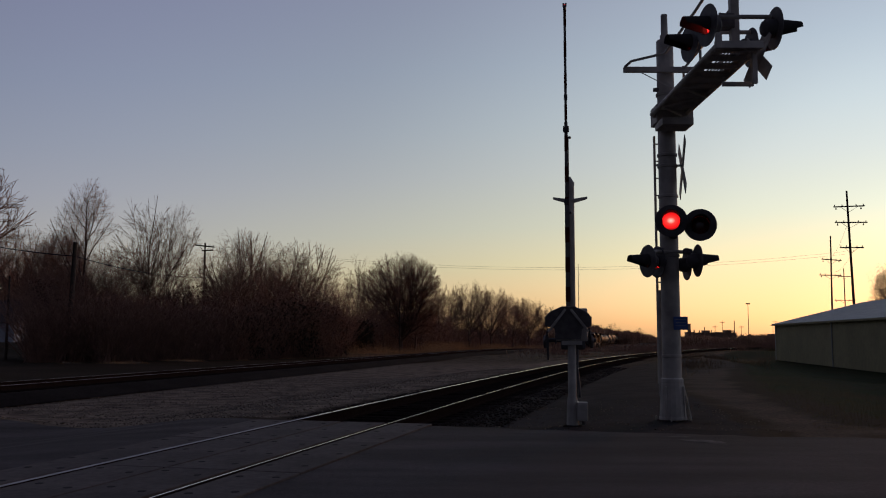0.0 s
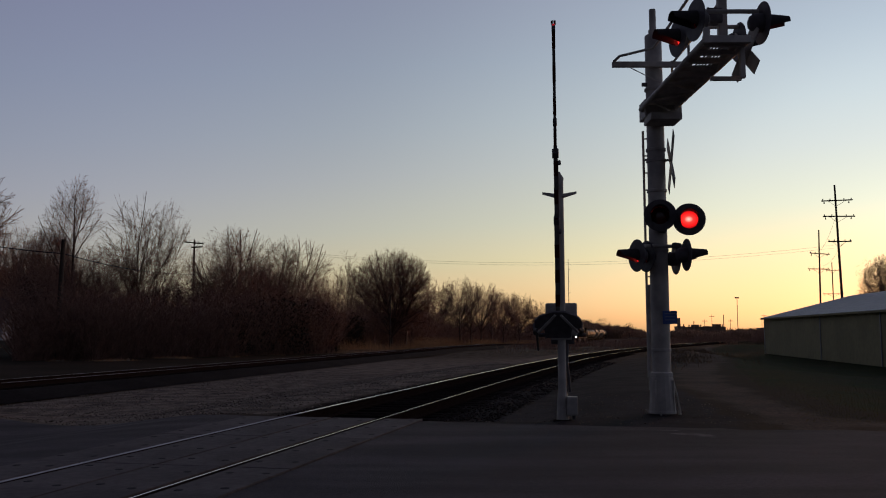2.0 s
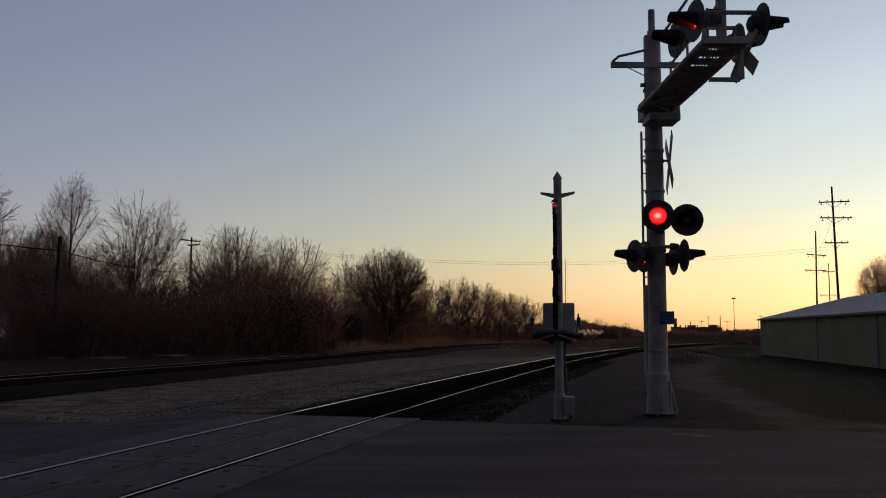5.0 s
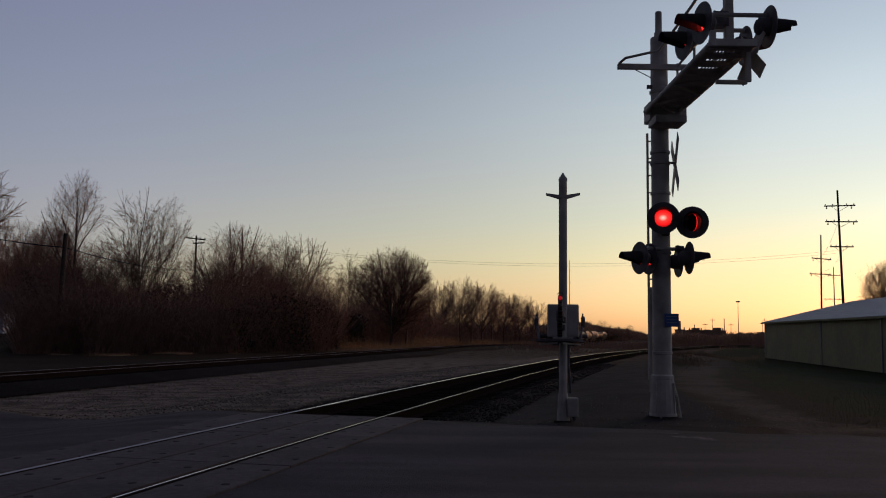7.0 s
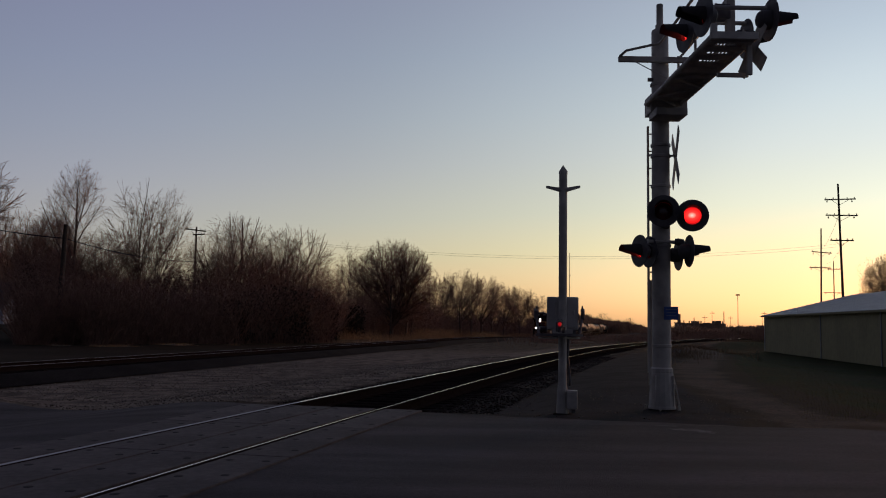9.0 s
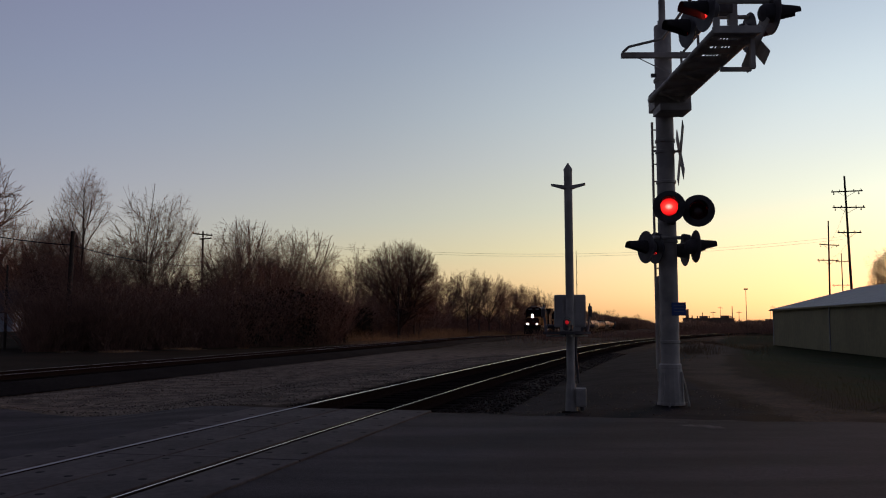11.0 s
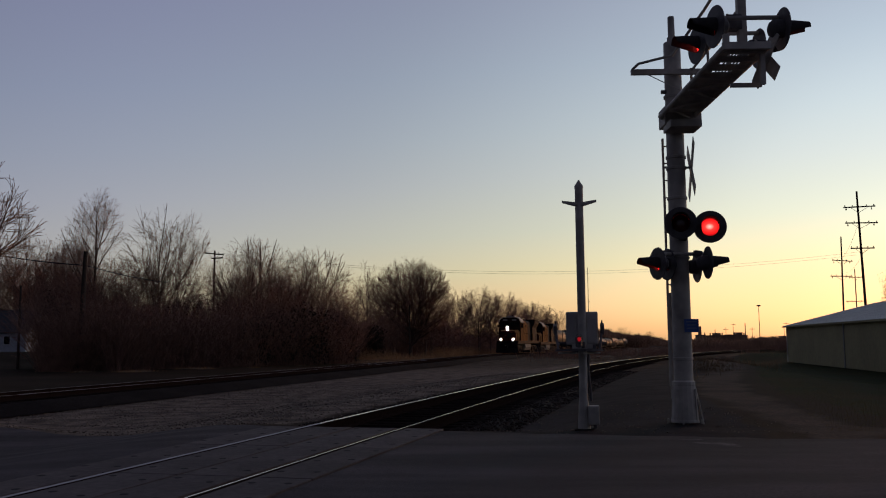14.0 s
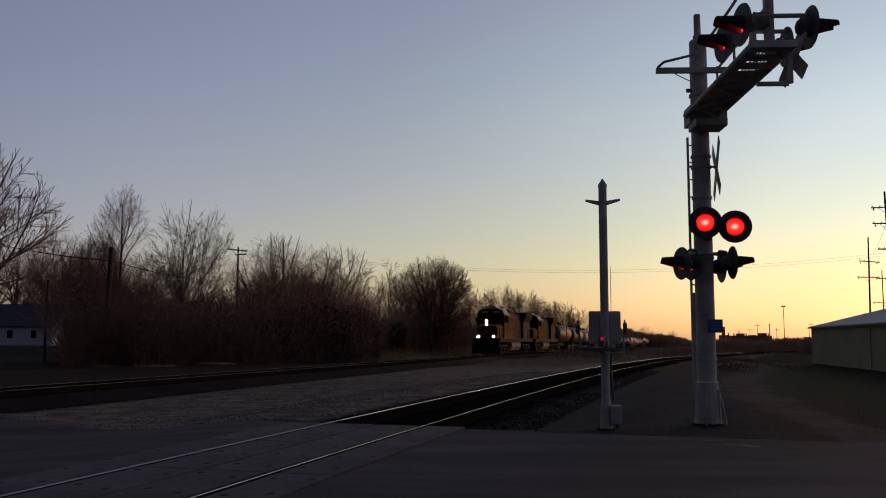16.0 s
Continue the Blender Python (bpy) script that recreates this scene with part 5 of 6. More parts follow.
for row in ((7, -140, 46, 236, 20, 2, 0.98),
            (0, 154, 74, 318, 80, 2), (1, 252, 76, 352, 40, 0, 1.1), (8, 328, 78, 356, 200, 11, 0.6), (6, 36, 136, 400, 15), (6, 88, 132, 402, 110), (3, 6, 146, 396, 60), (6, -40, 140, 394, 210),
            (6, 404, 84, 410, 100), (3, 440, 92, 404, 230), (1, 425, 86, 412, 60), (4, 372, 80, 436, 10), (4, 462, 86, 446, 80),
            (6, 500, 92, 428, 150), (3, 532, 98, 424, 300), (1, 515, 94, 428, 20), (4, 480, 88, 456, 130), (8, 594, 98, 452, 20, 24, 0.8), (4, 556, 92, 470, 60),
            (2, 632, 122, 452, 0), (2, 614, 126, 476, 140), (6, 604, 134, 494, 60, 0, 0.8), (5, 710, 118, 446, 40, 0, 1.0), (3, 668, 128, 470, 130), (6, 700, 130, 462, 10), (3, 735, 126, 480, 70), (4, 745, 124, 520, 20), (4, 680, 112, 530, 200),
            (9, 797, 172, 504, 10, 0, 0.8), (9, 832, 178, 497, 75, 0, 0.8), (9, 868, 186, 508, 145), (9, 908, 226, 523, 220), (9, 936, 246, 525, 260, 0, 0.8), (6, 886, 200, 520, 50), (6, 850, 182, 508, 10), (9, 958, 280, 538, 20),
            (4, 110, 72, 452, 30), (4, 176, 74, 462, 120), (4, 215, 74, 448, 200), (4, 290, 76, 452, 280), (4, 205, 84, 420, 70),
            (4, 84, 78, 446, 250), (3, 62, 142, 402, 10), (5, 104, 96, 410, 120, 0, 0.6), (4, 420, 82, 456, 33), (4, 508, 88, 466, 222), (3, 300, 100, 482, 10), (3, 120, 98, 430, 300), (6, 190, 96, 436, 20), (3, -80, 150, 410, 100), (1, 22, 150, 430, 190), (1, 56, 152, 428, 90),
            (4, 576, 94, 496, 20), (4, 600, 98, 512, 290), (4, 780, 150, 548, 40), (4, 640, 108, 520, 140)):
    plant(*row)

pick = random.Random(77)
for k in range(10):
    px = pick.uniform(620, 960)
    plant(4, px, 128 + (px - 620) * 0.45 + pick.uniform(0, 14), 536 + 0.08 * (px - 620) + pick.uniform(-6, 12), pick.uniform(0, 360))
for row in ((3, 1130, 420, 579, 30), (3, 1085, 470, 571, 120)):
    plant(*row)


def leaf_cloud(rnd, n, centre, radii, size):
    """Small leaves strewn through an uneven round crown."""
    d = rnd.randn(n, 3)
    d /= np.linalg.norm(d, axis=1, keepdims=True)
    lump = 1 + 0.18 * np.sin(4 * d[:, 0] + 1.3) * np.cos(5 * d[:, 2]) + 0.12 * np.sin(9 * d[:, 1])
    c = d * (rnd.rand(n, 1) ** 0.4 * lump[:, None]) * radii + centre
    a = rnd.randn(n, 3)
    a /= np.linalg.norm(a, axis=1, keepdims=True)
    b = np.cross(a, rnd.randn(n, 3))
    b /= np.linalg.norm(b, axis=1, keepdims=True)
    q = size * (0.5 + rnd.rand(n, 1))
    return np.stack([c - a * q, c + b * q * 0.5, c + a * q, c - b * q * 0.5], 1).reshape(-1, 3), np.arange(4 * n).reshape(-1, 4)


# A shrub added to the thicket to deepen its dark lower part.
def evergreen(px, dist, top_y, wide, seed):
    x, y = at_pixel(px, dist)
    z = level(x, y)
    h = 1.25 + (596 - top_y) / 1572 * dist - z
    rnd = np.random.RandomState(seed)
    t = thing("evergreen_shrub", pose(x, y, z), "dense shrub added to darken the thicket", "shrub", "evergreen shrubs")
    part("stem", rod(nb(), (0, 0, -0.2), (0.1, 0, h * 0.7), 0.09, 0.03, 7), BARK, t)
    ob = new("foliage", mesh_np("foliage", *leaf_cloud(rnd, 3200, (0, 0, h * 0.45), (wide / 2, wide / 2, h * 0.5), 0.12), SHADE_LEAF))
    ob.parent = t


for row in ((470, 78, 536, 4.6, 1), (522, 80, 524, 5.0, 2), (562, 85, 538, 3.6, 3), (596, 88, 556, 2.6, 4), (436, 75, 548, 3.2, 5), (642, 106, 562, 3.2, 6)):
    evergreen(*row)


def leafy_tree(px, dist, top_y, wide, seed):
    x, y = at_pixel(px, dist)
    z = level(x, y)
    h = 1.25 + (596 - top_y) / 1572 * dist - z
    plant(5, px, dist, top_y, 30 * seed, 0, 0.85)
    rnd = np.random.RandomState(seed)
    ob = tagged(new("withered_leaves", mesh_np("withered_leaves", *leaf_cloud(rnd, 15000, (x, y, z + h * 0.6), (wide / 2, wide / 2, h * 0.37), 0.055), OAKLEAF)),
                "withered brown leaves still hanging on a tree", "leaves", kind="stuff")
    return ob


leafy_tree(1606, 112, 456, 8.8, 3)


def brush(name, rows, count, seed, label):
    """Dense leafless brush along the far side of the far track."""
    rnd = np.random.RandomState(seed)
    segs = []
    for px0, px1, d0, d1, top0, top1, n in rows:
        t = rnd.rand(n)
        dist = d0 + (d1 - d0) * t + rnd.rand(n) ** 1.3 * 14
        px = px0 + (px1 - px0) * t + rnd.randn(n) * 6
        x = (px - 784) / 1572 * dist
        wave = np.array([noise.noise((a * 0.16, b * 0.05, 3.0)) + 0.6 * noise.noise((a * 0.5, b * 0.2, 7.0)) for a, b in zip(x, dist)])
        top = (top0 + (top1 - top0) * t) + (22 - 10 * (dist > 100)) + 34 * wave + rnd.rand(n) * 40
        for i in range(n):
            z = level(x[i], dist[i])
            h = max(0.8, 1.25 + (596 - top[i]) / 1572 * dist[i] - z) * (0.55 + 0.45 * rnd.rand())
            b = np.array((x[i], dist[i], z))
            lean = rnd.randn(2) * 0.42
            e = b + np.array((lean[0] * h, lean[1] * h, h))
            w = max(1.0, dist[i] / 85)
            segs.append((*b, *e, 0.02 * w, 0.008 * w))
            for k in range(5):
                f = rnd.uniform(0.1, 0.97)
                p = b + (e - b) * f
                q = p + np.array((rnd.randn() * 0.6, rnd.randn() * 0.6, rnd.uniform(-0.1, 0.9))) * (0.35 + 0.16 * h)
                segs.append((*p, *q, 0.010 * w, 0.006 * w))
    ob = new(name, mesh_np(name, *tubes(np.array(segs), 3), BRUSH))
    return tagged(ob, label, "brush", kind="stuff")


brush("brush", ((58, 180, 62, 66, 486, 464, 1900), (180, 265, 64, 67, 464, 474, 1100), (265, 420, 67, 72, 492, 486, 1800), (420, 600, 72, 84, 474, 504, 2300), (590, 770, 100, 138, 528, 535, 1900), (760, 960, 140, 270, 545, 562, 1700)), 0, 5,
      "dense dark leafless brush beside the tracks")


def leaf_litter(name, rows, seed, material, label, size):
    rnd = np.random.RandomState(seed)
    V, F = [], []
    k = 0
    for px0, px1, d0, d1, top0, top1, n in rows:
        t = rnd.rand(n)
        dist = d0 + (d1 - d0) * t + 3 + rnd.rand(n) * 12
        px = px0 + (px1 - px0) * t + rnd.randn(n) * 6
        x = (px - 784) / 1572 * dist
        top = (top0 + (top1 - top0) * t) + 25 + 50 * np.array([noise.noise((a * 0.16, b * 0.05, 3.0)) for a, b in zip(x, dist)])
        zt = np.maximum(0.3, 1.25 + (596 - top) / 1572 * dist)
        zb = np.array([level(a, b) for a, b in zip(x, dist)])
        z = zb + (zt - zb) * rnd.rand(n) ** 1.2
        c = np.stack([x, dist, z], 1)
        a = rnd.randn(n, 3)
        a /= np.linalg.norm(a, axis=1, keepdims=True)
        b = np.cross(a, rnd.randn(n, 3))
        b /= np.linalg.norm(b, axis=1, keepdims=True)
        s = size * (0.5 + rnd.rand(n, 1)) * np.maximum(1.0, dist / 85)[:, None]
        V.append(np.stack([c - a * s, c + b * s * 0.5, c + a * s, c - b * s * 0.5], 1).reshape(-1, 3))
        F.append(k + np.arange(4 * n).reshape(-1, 4))
        k += 4 * n
    ob = new(name, mesh_np(name, np.concatenate(V), np.concatenate(F), material))
    return tagged(ob, label, "leaves", kind="stuff")


leaf_litter("thicket_leaves", ((58, 180, 62, 66, 508, 498, 16000), (180, 420, 64, 72, 496, 496, 30000), (420, 600, 72, 84, 500, 522, 24000), (590, 770, 100, 138, 532, 538, 24000), (760, 960, 140, 270, 548, 564, 14000)), 6, LEAF,
            "withered dark leaves left in the thicket", 0.085)


# ---------------------------------------------------------------- poles and wires
def pole(px, dist, top_y, label, arms, lean=0.0, r=0.15):
    x, y = at_pixel(px, dist)
    z = level(x, y)
    h = 1.25 + (596 - top_y) / 1572 * dist - z
    x -= h * math.tan(radians(lean))
    t = thing("utility_pole", pose(x, y, z, 0, lean, 0), label, "utility pole", "utility poles")
    part("pole", rod(nb(), (0, 0, -0.3), (0, 0, h), r, r * 0.6, 12), WOODP, t)
    for drop, half, tilt, shift in arms:
        a = part("cross_arm", box(nb(), (shift, -0.14, h - drop), (2 * half, 0.1, 0.12), (0, tilt, 0)), WOODP, t)
        for k in (-0.92, -0.45, 0.45, 0.92):
            part("insulator", lathe(nb(), [(0.03, 0), (0.06, 0.06), (0.03, 0.16)], 8, Matrix.Translation((shift + k * half, -0.14, h - drop + 0.06 - math.tan(radians(tilt)) * k * half))), GREY, a)
        for k in (-0.85, 0.75):
            if half > 1.3:
                part("hanging_insulator", lathe(nb(), [(0.03, -0.26), (0.09, -0.2), (0.05, -0.12), (0.03, 0)], 8, Matrix.Translation((shift + k * half, -0.14, h - drop - 0.06))), WOODP, a)
        for s in (-1, 1):
            part("arm_brace", rod(nb(), (shift + s * half * 0.6, -0.1, h - drop), (0, -0.1, h - drop - 0.6), 0.02, n=5), WOODP, t)
    return t, (x, y, z, h)


pr1 = pole(1506, 90, 335, "tall weathered wooden utility pole with three cross arms", ((1.62, 1.6, -1, 0.1), (3.27, 1.65, 1, 0.2), (5.85, 1.2, 1, 0.1)), -1.3)
pr2 = pole(1474, 125, 416, "wooden utility pole with two cross arms", ((3.42, 1.4, 3, 0), (5.6, 1.5, 0, -0.2)), 1.0)
pr3 = pole(1495, 172, 474, "distant wooden utility pole", ((1.6, 1.2, 0, 0), (6.2, 2.0, 0, 0)), 0, 0.14)
pl1 = pole(130, 66, 430, "bare wooden pole with a blunt top", (), 1.5, 0.24)
pl2 = pole(361, 92, 431, "wooden utility pole with a cross arm", ((0.35, 1.0, 6, 0), (0.8, 0.6, -4, 0.3)), 0)
pm1 = pole(708, 112, 530, "thin pale pole by the grass", (), 0, 0.1)
pm2 = pole(776, 150, 530, "thin dark pole by the trees", (), 0, 0.12)
pm3 = pole(830, 170, 560, "thin pole by the trees", (), 0, 0.1)
pm4 = pole(16, 70, 490, "pale bare pole near the house", (), 0, 0.12)


def wire(name, a, b, sag, label, r=0.012):
    a, b = Vector(a), Vector(b)
    n = 24
    pts = [a.lerp(b, i / n) - Vector((0, 0, 4 * sag * (i / n) * (1 - i / n))) for i in range(n + 1)]
    side_ = Vector((b.y - a.y, a.x - b.x, 0)).normalized() * r
    verts = [q + o for q in pts for o in (side_, Vector((0, 0, r)), -side_, Vector((0, 0, -r)))]
    faces = [(4 * i + k, 4 * i + (k + 1) % 4, 4 * i + 4 + (k + 1) % 4, 4 * i + 4 + k) for i in range(n) for k in range(4)]
    return tagged(raw(name, verts, faces, WIRE), label, "wire", "overhead wires")


def spot(px, py, dist):
    x, y = at_pixel(px, dist)
    return x, y, 1.25 + (596 - py) / 1572 * dist


wire("overhead_wire", spot(361, 434, 92), spot(1500, 444, 90), 2.0, "thin dark overhead wire", 0.008)
wire("overhead_wire", spot(361, 437, 92), spot(1500, 449, 90), 2.0, "thin dark overhead wire", 0.008)
wire("overhead_wire", spot(-160, 405, 60), spot(130, 455, 66), 0.3, "dark overhead cable to a bare pole", 0.035)
wire("overhead_wire", spot(130, 455, 66), spot(380, 492, 84), 0.5, "dark overhead cable to a bare pole", 0.03)
wire("overhead_wire", spot(1505, 395, 90), spot(1473, 455, 125), 0.5, "thin dark overhead wire", 0.012)
wire("overhead_wire", spot(1515, 440, 90), spot(1480, 480, 125), 0.5, "thin dark overhead wire", 0.012)


# ---------------------------------------------------------------- buildings
def shed():
    a = Vector((27.6, 74.0, 0))
    d = Vector((23.4 - 27.6, 47.0 - 74.0, 0)).normalized()
    n = Vector((-d.y, d.x, 0))
    if n.x < 0:
        n = -n
    zg, eave, rise, width, length = -0.62, 2.33, 1.75, 13.9, 46.0
    t = thing("metal_shed", pose(a.x, a.y, zg, 0, 0, math.degrees(math.atan2(d.y, d.x))), "low tan metal shed with a grey metal roof", "shed")
    # local x along the long wall toward the camera, local y away from it
    sgn = 1 if n.dot(Vector((-d.y, d.x, 0))) > 0 else -1
    H = eave - zg
    bm = nb()
    pts = [(0, 0), (width, 0), (width, H), (width / 2, H + rise), (0, H)]
    ends = []
    for x in (0, length):
        ends.append([bm.verts.new((x, sgn * p, q)) for p, q in pts])
    for i in range(5):
        bm.faces.new((ends[0][i], ends[0][(i + 1) % 5], ends[1][(i + 1) % 5], ends[1][i]))
    bm.faces.new(ends[0])
    bm.faces.new(ends[1])
    bmesh.ops.recalc_face_normals(bm, faces=bm.faces)
    w = part("wall", bm, SIDING, t)
    for i in range(0, 75):
        part("wall_rib", box(nb(), (0.3 + i * 0.61, -sgn * 0.012, H / 2), (0.012, 0.004, H - 0.06)), SIDING, w)
    for x in (0.03, 16.9, 28.3, 39.7):
        part("trim", box(nb(), (x, -sgn * 0.03, H / 2), (0.08, 0.05, H)), WHITE if x < 1 else ROOFM, w)
    slope = math.degrees(math.atan2(rise, width / 2))
    ln = math.hypot(rise, width / 2) + 0.3
    for s in (0, 1):
        cy = width * (0.25 if s == 0 else 0.75)
        bm = box(nb(), (length / 2, sgn * (cy + (-0.12 if s == 0 else 0.12)), H + rise / 2 + 0.0), (length + 0.1, ln, 0.06), ((slope if s == 0 else -slope) * sgn, 0, 0))
        r = part("roof", bm, ROOFM, t)
        if s == 0:
            for i in range(51):
                part("roof_seam", box(nb(), (0.1 + i * 0.92, sgn * (cy - 0.12), H + rise / 2 + 0.034), (0.03, ln, 0.012), (slope * sgn, 0, 0)), ROOFM, r)
    part("eave_trim", box(nb(), (length / 2, -sgn * 0.3, H - 0.09), (length + 0.1, 0.04, 0.1)), SIDING, t)
    return t


shed()


def house(px, dist, w, d, h, rise, turn, label):
    x, y = at_pixel(px, dist)
    z = level(x, y)
    t = thing("house", pose(x, y, z, 0, 0, turn), label, "house")
    bm = nb()
    pts = [(-d / 2, 0), (d / 2, 0), (d / 2, h), (0, h + rise), (-d / 2, h)]
    ends = [[bm.verts.new((xx, p, q)) for p, q in pts] for xx in (-w / 2, w / 2)]
    for i in range(5):
        bm.faces.new((ends[0][i], ends[0][(i + 1) % 5], ends[1][(i + 1) % 5], ends[1][i]))
    bm.faces.new(ends[0])
    bm.faces.new(ends[1])
    bmesh.ops.recalc_face_normals(bm, faces=bm.faces)
    part("wall", bm, HOUSEW, t)
    sl = math.degrees(math.atan2(rise, d / 2))
    ln = math.hypot(rise, d / 2) + 0.5
    for s in (-1, 1):
        part("roof", box(nb(), (0, s * (d / 4 + 0.15), h + rise / 2 - 0.02), (w + 0.8, ln, 0.12), (-s * sl, 0, 0)), SHINGLE, t)
    for xx in (-w * 0.3, 0.0, w * 0.28):
        wd = part("window", box(nb(), (xx, -d / 2 - 0.02, h * 0.58), (0.9, 0.06, 1.2)), WHITE, t)
        part("pane", box(nb(), (xx, -d / 2 - 0.055, h * 0.58), (0.74, 0.02, 1.04)), GLASS, wd)
    return t


house(-24, 120, 11.0, 8, 2.7, 2.8, 4, "white frame house with a dark shingle roof behind trees")


def far_things():
    def post(px, dist, top, name, label, category, r):
        x, y = at_pixel(px, dist)
        zg = level(x, y)
        t = thing(name, pose(x, y, zg), label, category)
        h = 1.25 + (596 - top) / 1572 * dist - zg
        part("shaft", rod(nb(), (0, 0, 0), (0, 0, h), r, r * 0.6, 8), FAR, t)
        return t, h

    t, h = post(1323, 320, 537, "light_mast", "tall distant floodlight mast", "light mast", 0.16)
    part("head", box(nb(), (0, 0, h), (1.4, 0.3, 0.5)), FAR, t)
    t, h = post(1024, 700, 467, "radio_tower", "slender distant radio tower", "tower", 0.3)
    for k in range(3):
        part("antenna", rod(nb(), (0, 0, h * (0.55 + 0.15 * k)), (1.2, 0, h * (0.55 + 0.15 * k) + 1), 0.12, n=5), FAR, t)
    for px, top, hh in ((1277, 567, 1), (1298, 567, 0), (1310, 575, 1), (1264, 575, 1), (1370, 566, 1), (1366, 572, 1), (1245, 578, 0)):
        t, h = post(px, 420, top, "distant_pole", "distant pole against the dusk sky", "pole", 0.3 if not hh else 0.14)
        if hh:
            part("cross_arm", box(nb(), (0, 0, h - 0.8), (2.4, 0.2, 0.2)), FAR, t)
    for px, dist, w, top, nm, steps in ((1262, 430, 19, 587, "distant_warehouse", ((-0.5, 0.9), (-0.2, 1.12), (0.1, 1.0), (0.35, 1.15))), (1219, 500, 3.4, 586, "grain_elevator", ((0.0, 1.6), (0.6, 0.7))), (1352, 380, 9, 593, "distant_warehouse", ((-0.3, 0.8), (0.3, 1.15)))):
        x, y = at_pixel(px, dist)
        zg = level(x, y)
        h = 1.25 + (596 - top) / 1572 * dist - zg
        t = thing(nm, pose(x, y, zg), "distant dark industrial building on the horizon", "building")
        part("wall", box(nb(), (0, 0, h * 0.46), (w, 8, h * 0.92)), FAR, t)
        part("roof", box(nb(), (0, 0, h * 0.93), (w + 0.4, 8.4, 0.3)), FAR, t)
        for k, q in steps:
            part("roof_block", box(nb(), (k * w, 1, h * q / 2), (w * 0.14, 5, h * q)), FAR, t)
            part("vent", rod(nb(), (k * w + w * 0.13, 0, h * 0.9), (k * w + w * 0.13, 0, h * 1.12), 0.3, n=6), FAR, t)
    # far woods as low uneven clumps
    rnd = np.random.RandomState(3)
    segs = []
    for px0, px1, dist, top0, top1, n in ((955, 1060, 420, 575, 572, 600), (1050, 1128, 480, 570, 588, 700), (1120, 1160, 600, 586, 590, 200), (1150, 1420, 520, 592, 590, 700), (1195, 1420, 330, 591, 589, 700), (1420, 1700, 400, 587, 587, 300), (-300, 960, 420, 560, 575, 450)):
        t = rnd.rand(n)
        dd = dist * (1 + 0.15 * rnd.rand(n))
        px = px0 + (px1 - px0) * t
        x = (px - 784) / 1572 * dd
        top = top0 + (top1 - top0) * t + 4 * np.abs(np.sin(px * 0.17)) + 3 * np.sin(px * 0.06) + rnd.rand(n) * 4
        for i in range(n):
            zg = level(x[i], dd[i])
            h = 1.25 + (596 - top[i]) / 1572 * dd[i] - zg
            if h < 0.5:
                continue
            b = np.array((x[i], dd[i], zg))
            for k in range(6):
                f = rnd.uniform(0.25, 0.7)
                c = b + np.array((rnd.randn() * 1.2, rnd.randn() * 1.2, h * f))
                e = c + np.array((rnd.randn() * 1.0, rnd.randn() * 1.0, h * rnd.uniform(0.1, 1.0 - f)))
                segs.append((*(c if k else b), *e, 0.2, 0.07))
    tagged(new("far_woods", mesh_np("far_woods", *tubes(np.array(segs), 3), FARWOOD)), "far brown bare woods along the horizon", "woods", kind="stuff")


far_things()


# ---------------------------------------------------------------- grass and stones
def blades(name, place, count, seed, hmin, hmax, material, label, width=0.012):
    rnd = np.random.RandomState(seed)
    segs = []
    for _ in range(count):
        x, y = place(rnd)
        z = level(x, y)
        h = rnd.uniform(hmin, hmax)
        segs.append((x, y, z, x + rnd.randn() * h * 0.3, y + rnd.randn() * h * 0.3, z + h, width, width * 0.3))
    return tagged(new(name, mesh_np(name, *tubes(np.array(segs), 3), material)), label, "grass", kind="stuff")


def far_strip(rnd):
    while True:
        s = 35 + 250 * rnd.rand()
        off = 4.6 + 12.0 * rnd.rand() ** 1.3 * min(1.0, s / 110)
        p = Vector((FAR_X, 0, 0)) + FD * s - FN * off
        if rnd.rand() < smooth01((s - 80) / 26) and noise.noise((p.x * 0.13, p.y * 0.07, 5.0)) > -0.25 + 0.4 * rnd.rand():
            return p.x, p.y


def tall_drift(rnd):
    while True:
        x, y = far_strip(rnd)
        if noise.noise((x * 0.1, y * 0.06, 15.0)) > 0.08:
            return x, y


blades("dry_grass", far_strip, 20000, 8, 0.2, 0.8, DRYGRASS, "tall dry tawny grass beside the far track", 0.009)
blades("dry_grass", tall_drift, 14000, 18, 0.6, 1.5, DRYGRASS, "high tawny drifts of dry grass before the trees", 0.008)


def lawn_at(rnd):
    y = 13 + 50 * rnd.rand() ** 1.5
    return 8.0 + 0.29 * (y - 22) + rnd.rand() * (4 + 0.3 * y), y


blades("lawn_grass", lawn_at, 15000, 9, 0.01, 0.035, LAWN, "short rough lawn grass", 0.004)


def weed_at(rnd):
    while True:
        k = rnd.rand()
        if k < 0.015:
            d = 26 + 60 * rnd.rand()
            px = 1192 + 75 * rnd.rand() ** 1.4
            if rnd.rand() > 0.12 + 0.5 * smooth01((d - 34) / 30):
                continue
        elif k < 0.6:
            d, px = 84 + 170 * rnd.rand() ** 1.4, 1165 + 240 * rnd.rand()
        else:
            d, px = 62 + 320 * rnd.rand() ** 1.2, rnd.uniform(860, 1200)
            if rnd.rand() > smooth01((px - 860) / 160) * smooth01((d - 55) / 40 + 0.1):
                continue
        x, y = at_pixel(px, d)
        far = (x - FAR_X - FAR_SLOPE * y) * FD.y
        if abs(far) > 3.4 and abs(near_side(x, y)) > 3.2 and noise.noise((x * 0.22, y * 0.1, 2.0)) > -0.2 + 0.4 * rnd.rand():
            return x, y


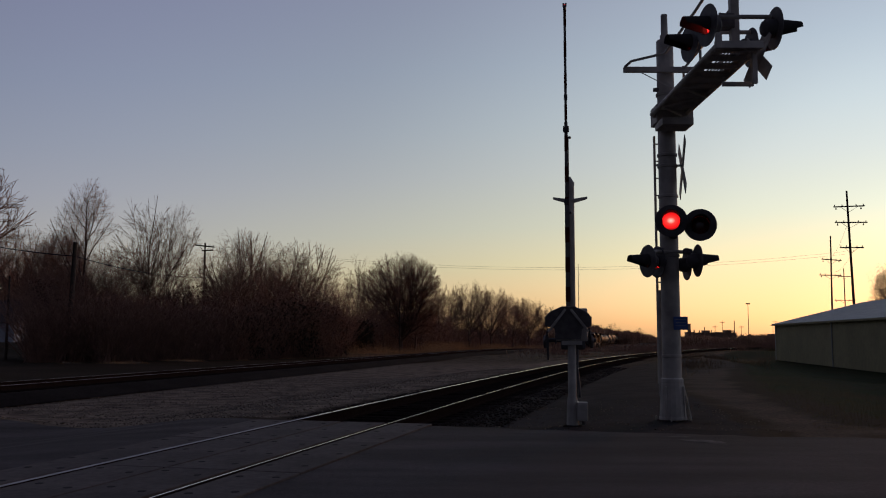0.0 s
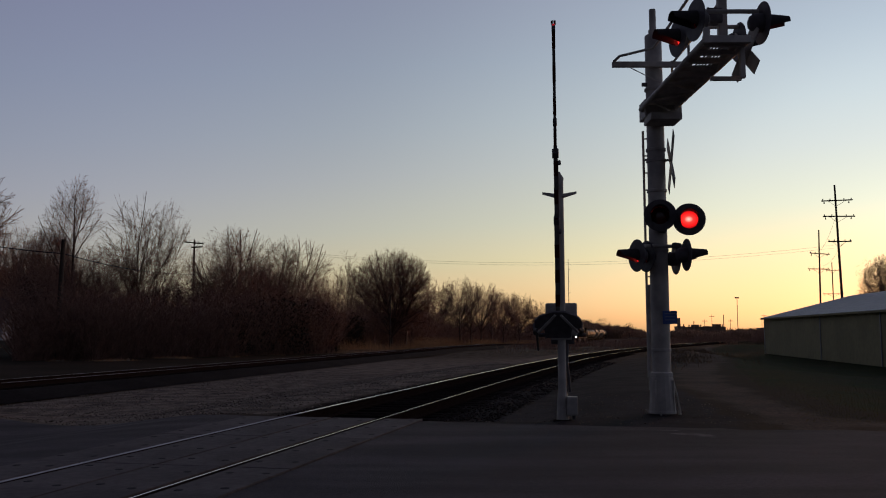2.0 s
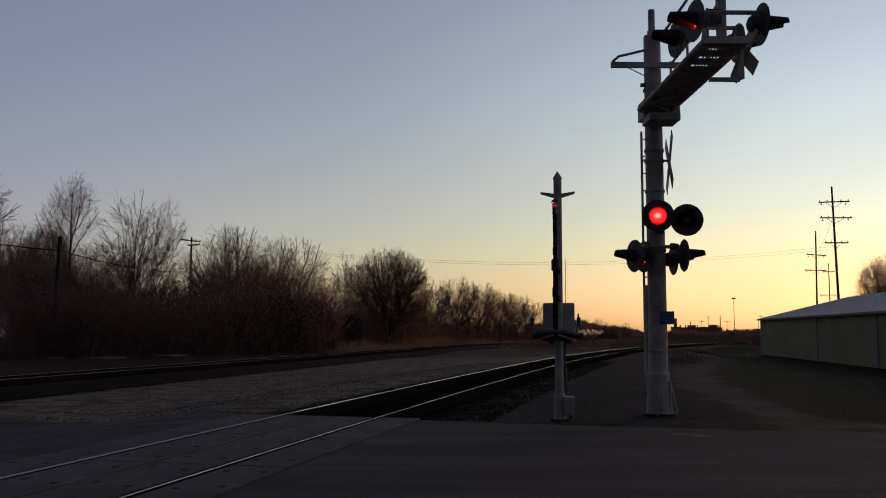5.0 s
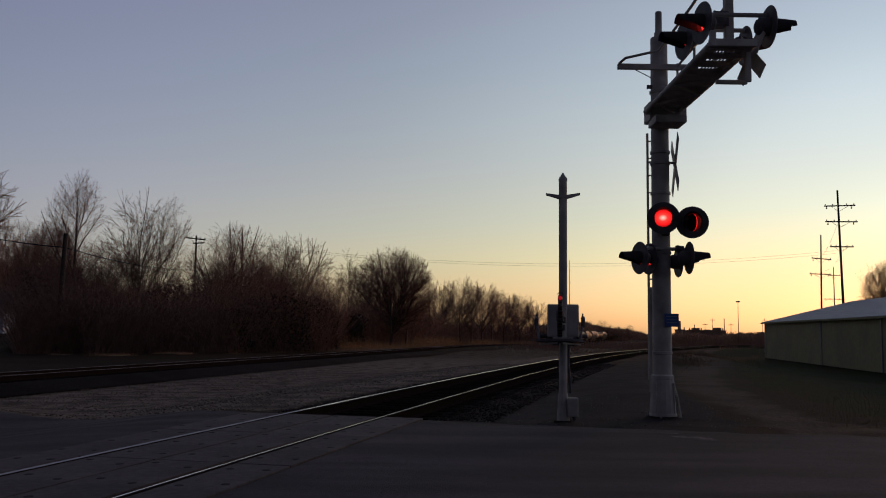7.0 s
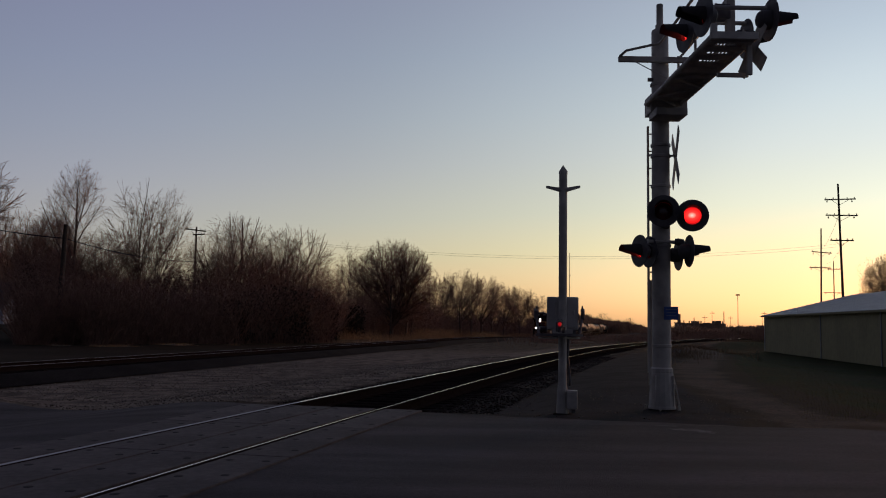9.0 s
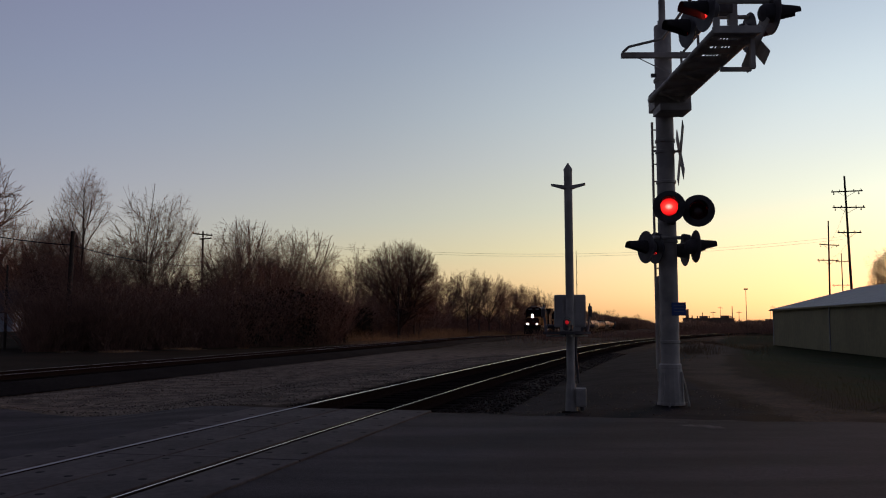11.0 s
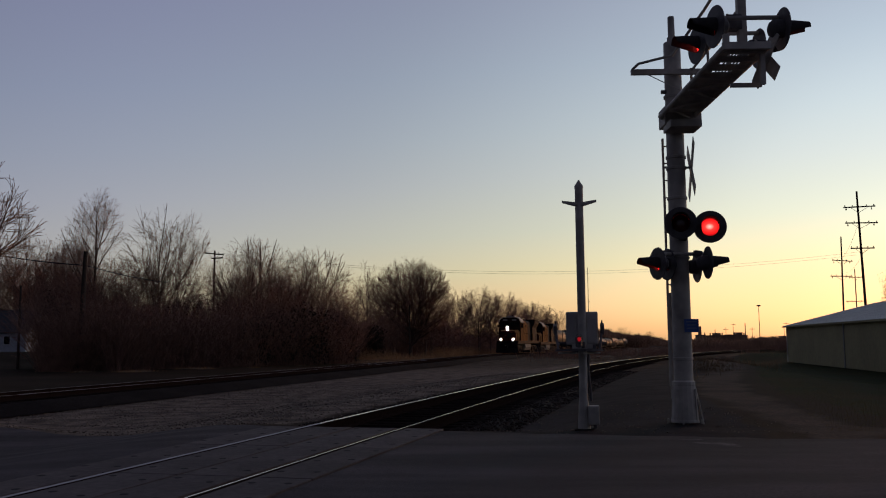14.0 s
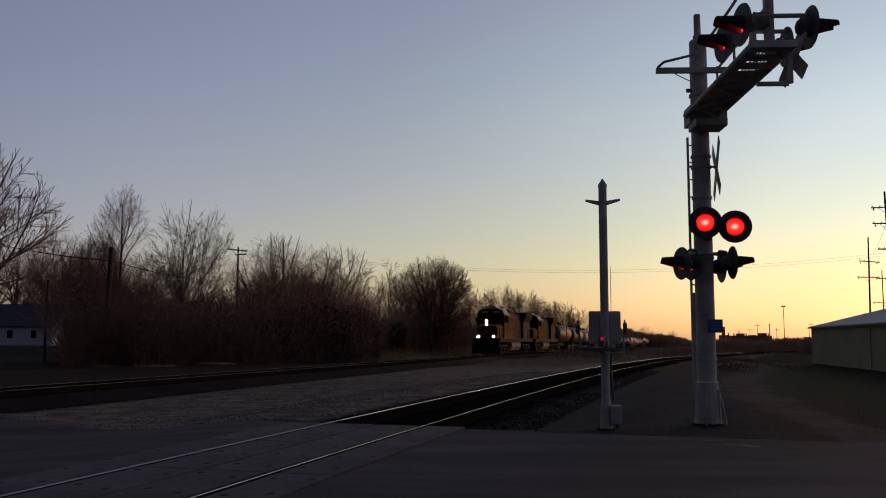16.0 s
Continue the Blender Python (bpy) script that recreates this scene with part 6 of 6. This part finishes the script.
def tall_weed_at(rnd):
    """Tawny weeds on the bank past the signal."""
    while True:
        d, px = 36 + 60 * rnd.rand(), 1190 + 170 * rnd.rand() ** 1.5
        x, y = at_pixel(px, d)
        if near_side(x, y) > 3.0 and noise.noise((x * 0.5, y * 0.2, 6.0)) > -0.1 + 0.5 * rnd.rand() + 0.3 * smooth01((px - 1250) / 110):
            return x, y


def scrub_at(rnd):
    while True:
        x, y = weed_at(rnd)
        if y > 84 and noise.noise((x * 0.12, y * 0.05, 8.0)) > 0.0:
            return x, y


blades("weeds", weed_at, 14000, 10, 0.05, 0.3, WEED, "rough brown weeds beside the near track", 0.012)
blades("weeds", tall_weed_at, 2000, 14, 0.05, 0.34, WEED, "tawny weeds on the bank past the signal", 0.006)
def thicket_foot(rnd):
    """Short dead grass along the foot of the thicket."""
    while True:
        px = rnd.uniform(70, 560)
        x, y = at_pixel(px, 57.8 + max(0.0, px - 180) * 0.048 + 4.5 * rnd.rand())
        if noise.noise((x * 0.3, y * 0.3, 11.0)) > 0.1 + 0.35 * rnd.rand():
            return x, y


blades("dead_grass", thicket_foot, 1300, 15, 0.03, 0.16, DRYGRASS, "short dead grass along the thicket's foot", 0.008)
blades("scrub", scrub_at, 12000, 12, 0.5, 1.6, BRUSH, "low brown scrub on the open plain", 0.02)


def stones(name, place, count, seed, smin, smax, material, label, lift=0.0):
    rnd = np.random.RandomState(seed)
    base = np.array(((1, 0, 0), (0, 1, 0), (-1, 0, 0), (0, -1, 0), (0.2, 0.1, 1), (0, 0, -1)), dtype=float)
    fac = np.array(((0, 1, 4), (1, 2, 4), (2, 3, 4), (3, 0, 4), (1, 0, 5), (2, 1, 5), (3, 2, 5), (0, 3, 5)))
    V, F = [], []
    for i in range(count):
        x, y, z = place(rnd)
        s = rnd.uniform(smin, smax) * np.array((1, rnd.uniform(0.6, 1), rnd.uniform(0.4, 0.8)))
        a = rnd.rand() * 6.28
        v = base * (1 + 0.25 * rnd.randn(len(base), 1) * 0.6) * s
        c, q = math.cos(a), math.sin(a)
        v = np.stack([v[:, 0] * c - v[:, 1] * q, v[:, 0] * q + v[:, 1] * c, v[:, 2]], 1) + (x, y, z + lift)
        V.append(v)
        F.append(fac + i * len(base))
    return tagged(new(name, mesh_np(name, np.concatenate(V), np.concatenate(F), material)), label, "stones", kind="stuff")


def ballast_at(rnd):
    s = 0.2 + 30 * rnd.rand() ** 1.4
    u = rnd.uniform(1.05, 2.7) if rnd.rand() < 0.75 else -rnd.uniform(1.05, 2.4)
    p, h = near_at(s)
    q = p + Vector((math.cos(h), -math.sin(h), 0)) * u
    return q.x, q.y, -0.18 - 0.18 * max(0, abs(u) - 1.7)


stones("ballast_stones", ballast_at, 7000, 21, 0.015, 0.036, DARK_STONE, "loose crushed ballast stones between the ties")


def yard_at(rnd):
    while True:
        p = C0 + TD * (-0.6 + 30 * rnd.rand() ** 1.25) + RD * rnd.uniform(-17.0, -2.0)
        far = (p.x - FAR_X - FAR_SLOPE * p.y) * FD.y
        if p.dot(TD) > road_top(p.dot(RD)) + 0.15 and far > 2.6:
            return p.x, p.y, level(p.x, p.y) + 0.004


stones("yard_stones", yard_at, 8000, 22, 0.012, 0.044, STONE, "scattered pale gravel stones")


def litter_at(rnd):
    x, y = thicket_foot(rnd)
    return x, y, level(x, y) + 0.01


stones("pale_stones", litter_at, 160, 24, 0.04, 0.12, STONE, "pale stones strewn along the thicket's foot")


def gate_side_at(rnd):
    p = Vector((rnd.uniform(0.6, 5.2), rnd.uniform(12.4, 19.0), 0))
    return p.x, p.y, level(p.x, p.y) + 0.005


stones("verge_stones", gate_side_at, 700, 23, 0.005, 0.02, VERGE_STONE, "scattered stones round the signal bases")


# ---------------------------------------------------------------- what moves
ARM_ROWS = [(0, 14), (0.5, 21), (1, 28), (1.5, 35.3), (2, 41.6), (2.5, 47.0), (3, 53.9), (3.5, 59.5), (4, 65.0), (4.6, 71), (5.4, 78), (6.3, 83), (7, 85.6),
            (7.6, 87.6), (8.2, 88.8), (9, 89.4), (12, 89.4), (16, 89.4)]


def motions():
    for lens, first in MOVES:
        walk(lens, flash_rows(first))
    walk(gate_arm, [(t, pose(-0.05, 0.0, PIVOT - GATE_ZB, a, 0, 0)) for t, a in ARM_ROWS])
    for ob, back in TRAIN:
        rows = []
        for i in range(9):
            t = 2.0 * i
            y = NOSE_Y16 + SPEED_Y * (16 - t) + GAIN[i]
            rows.append((t, train_pose(y / FD.y + back)))
        walk(ob, rows)


motions()
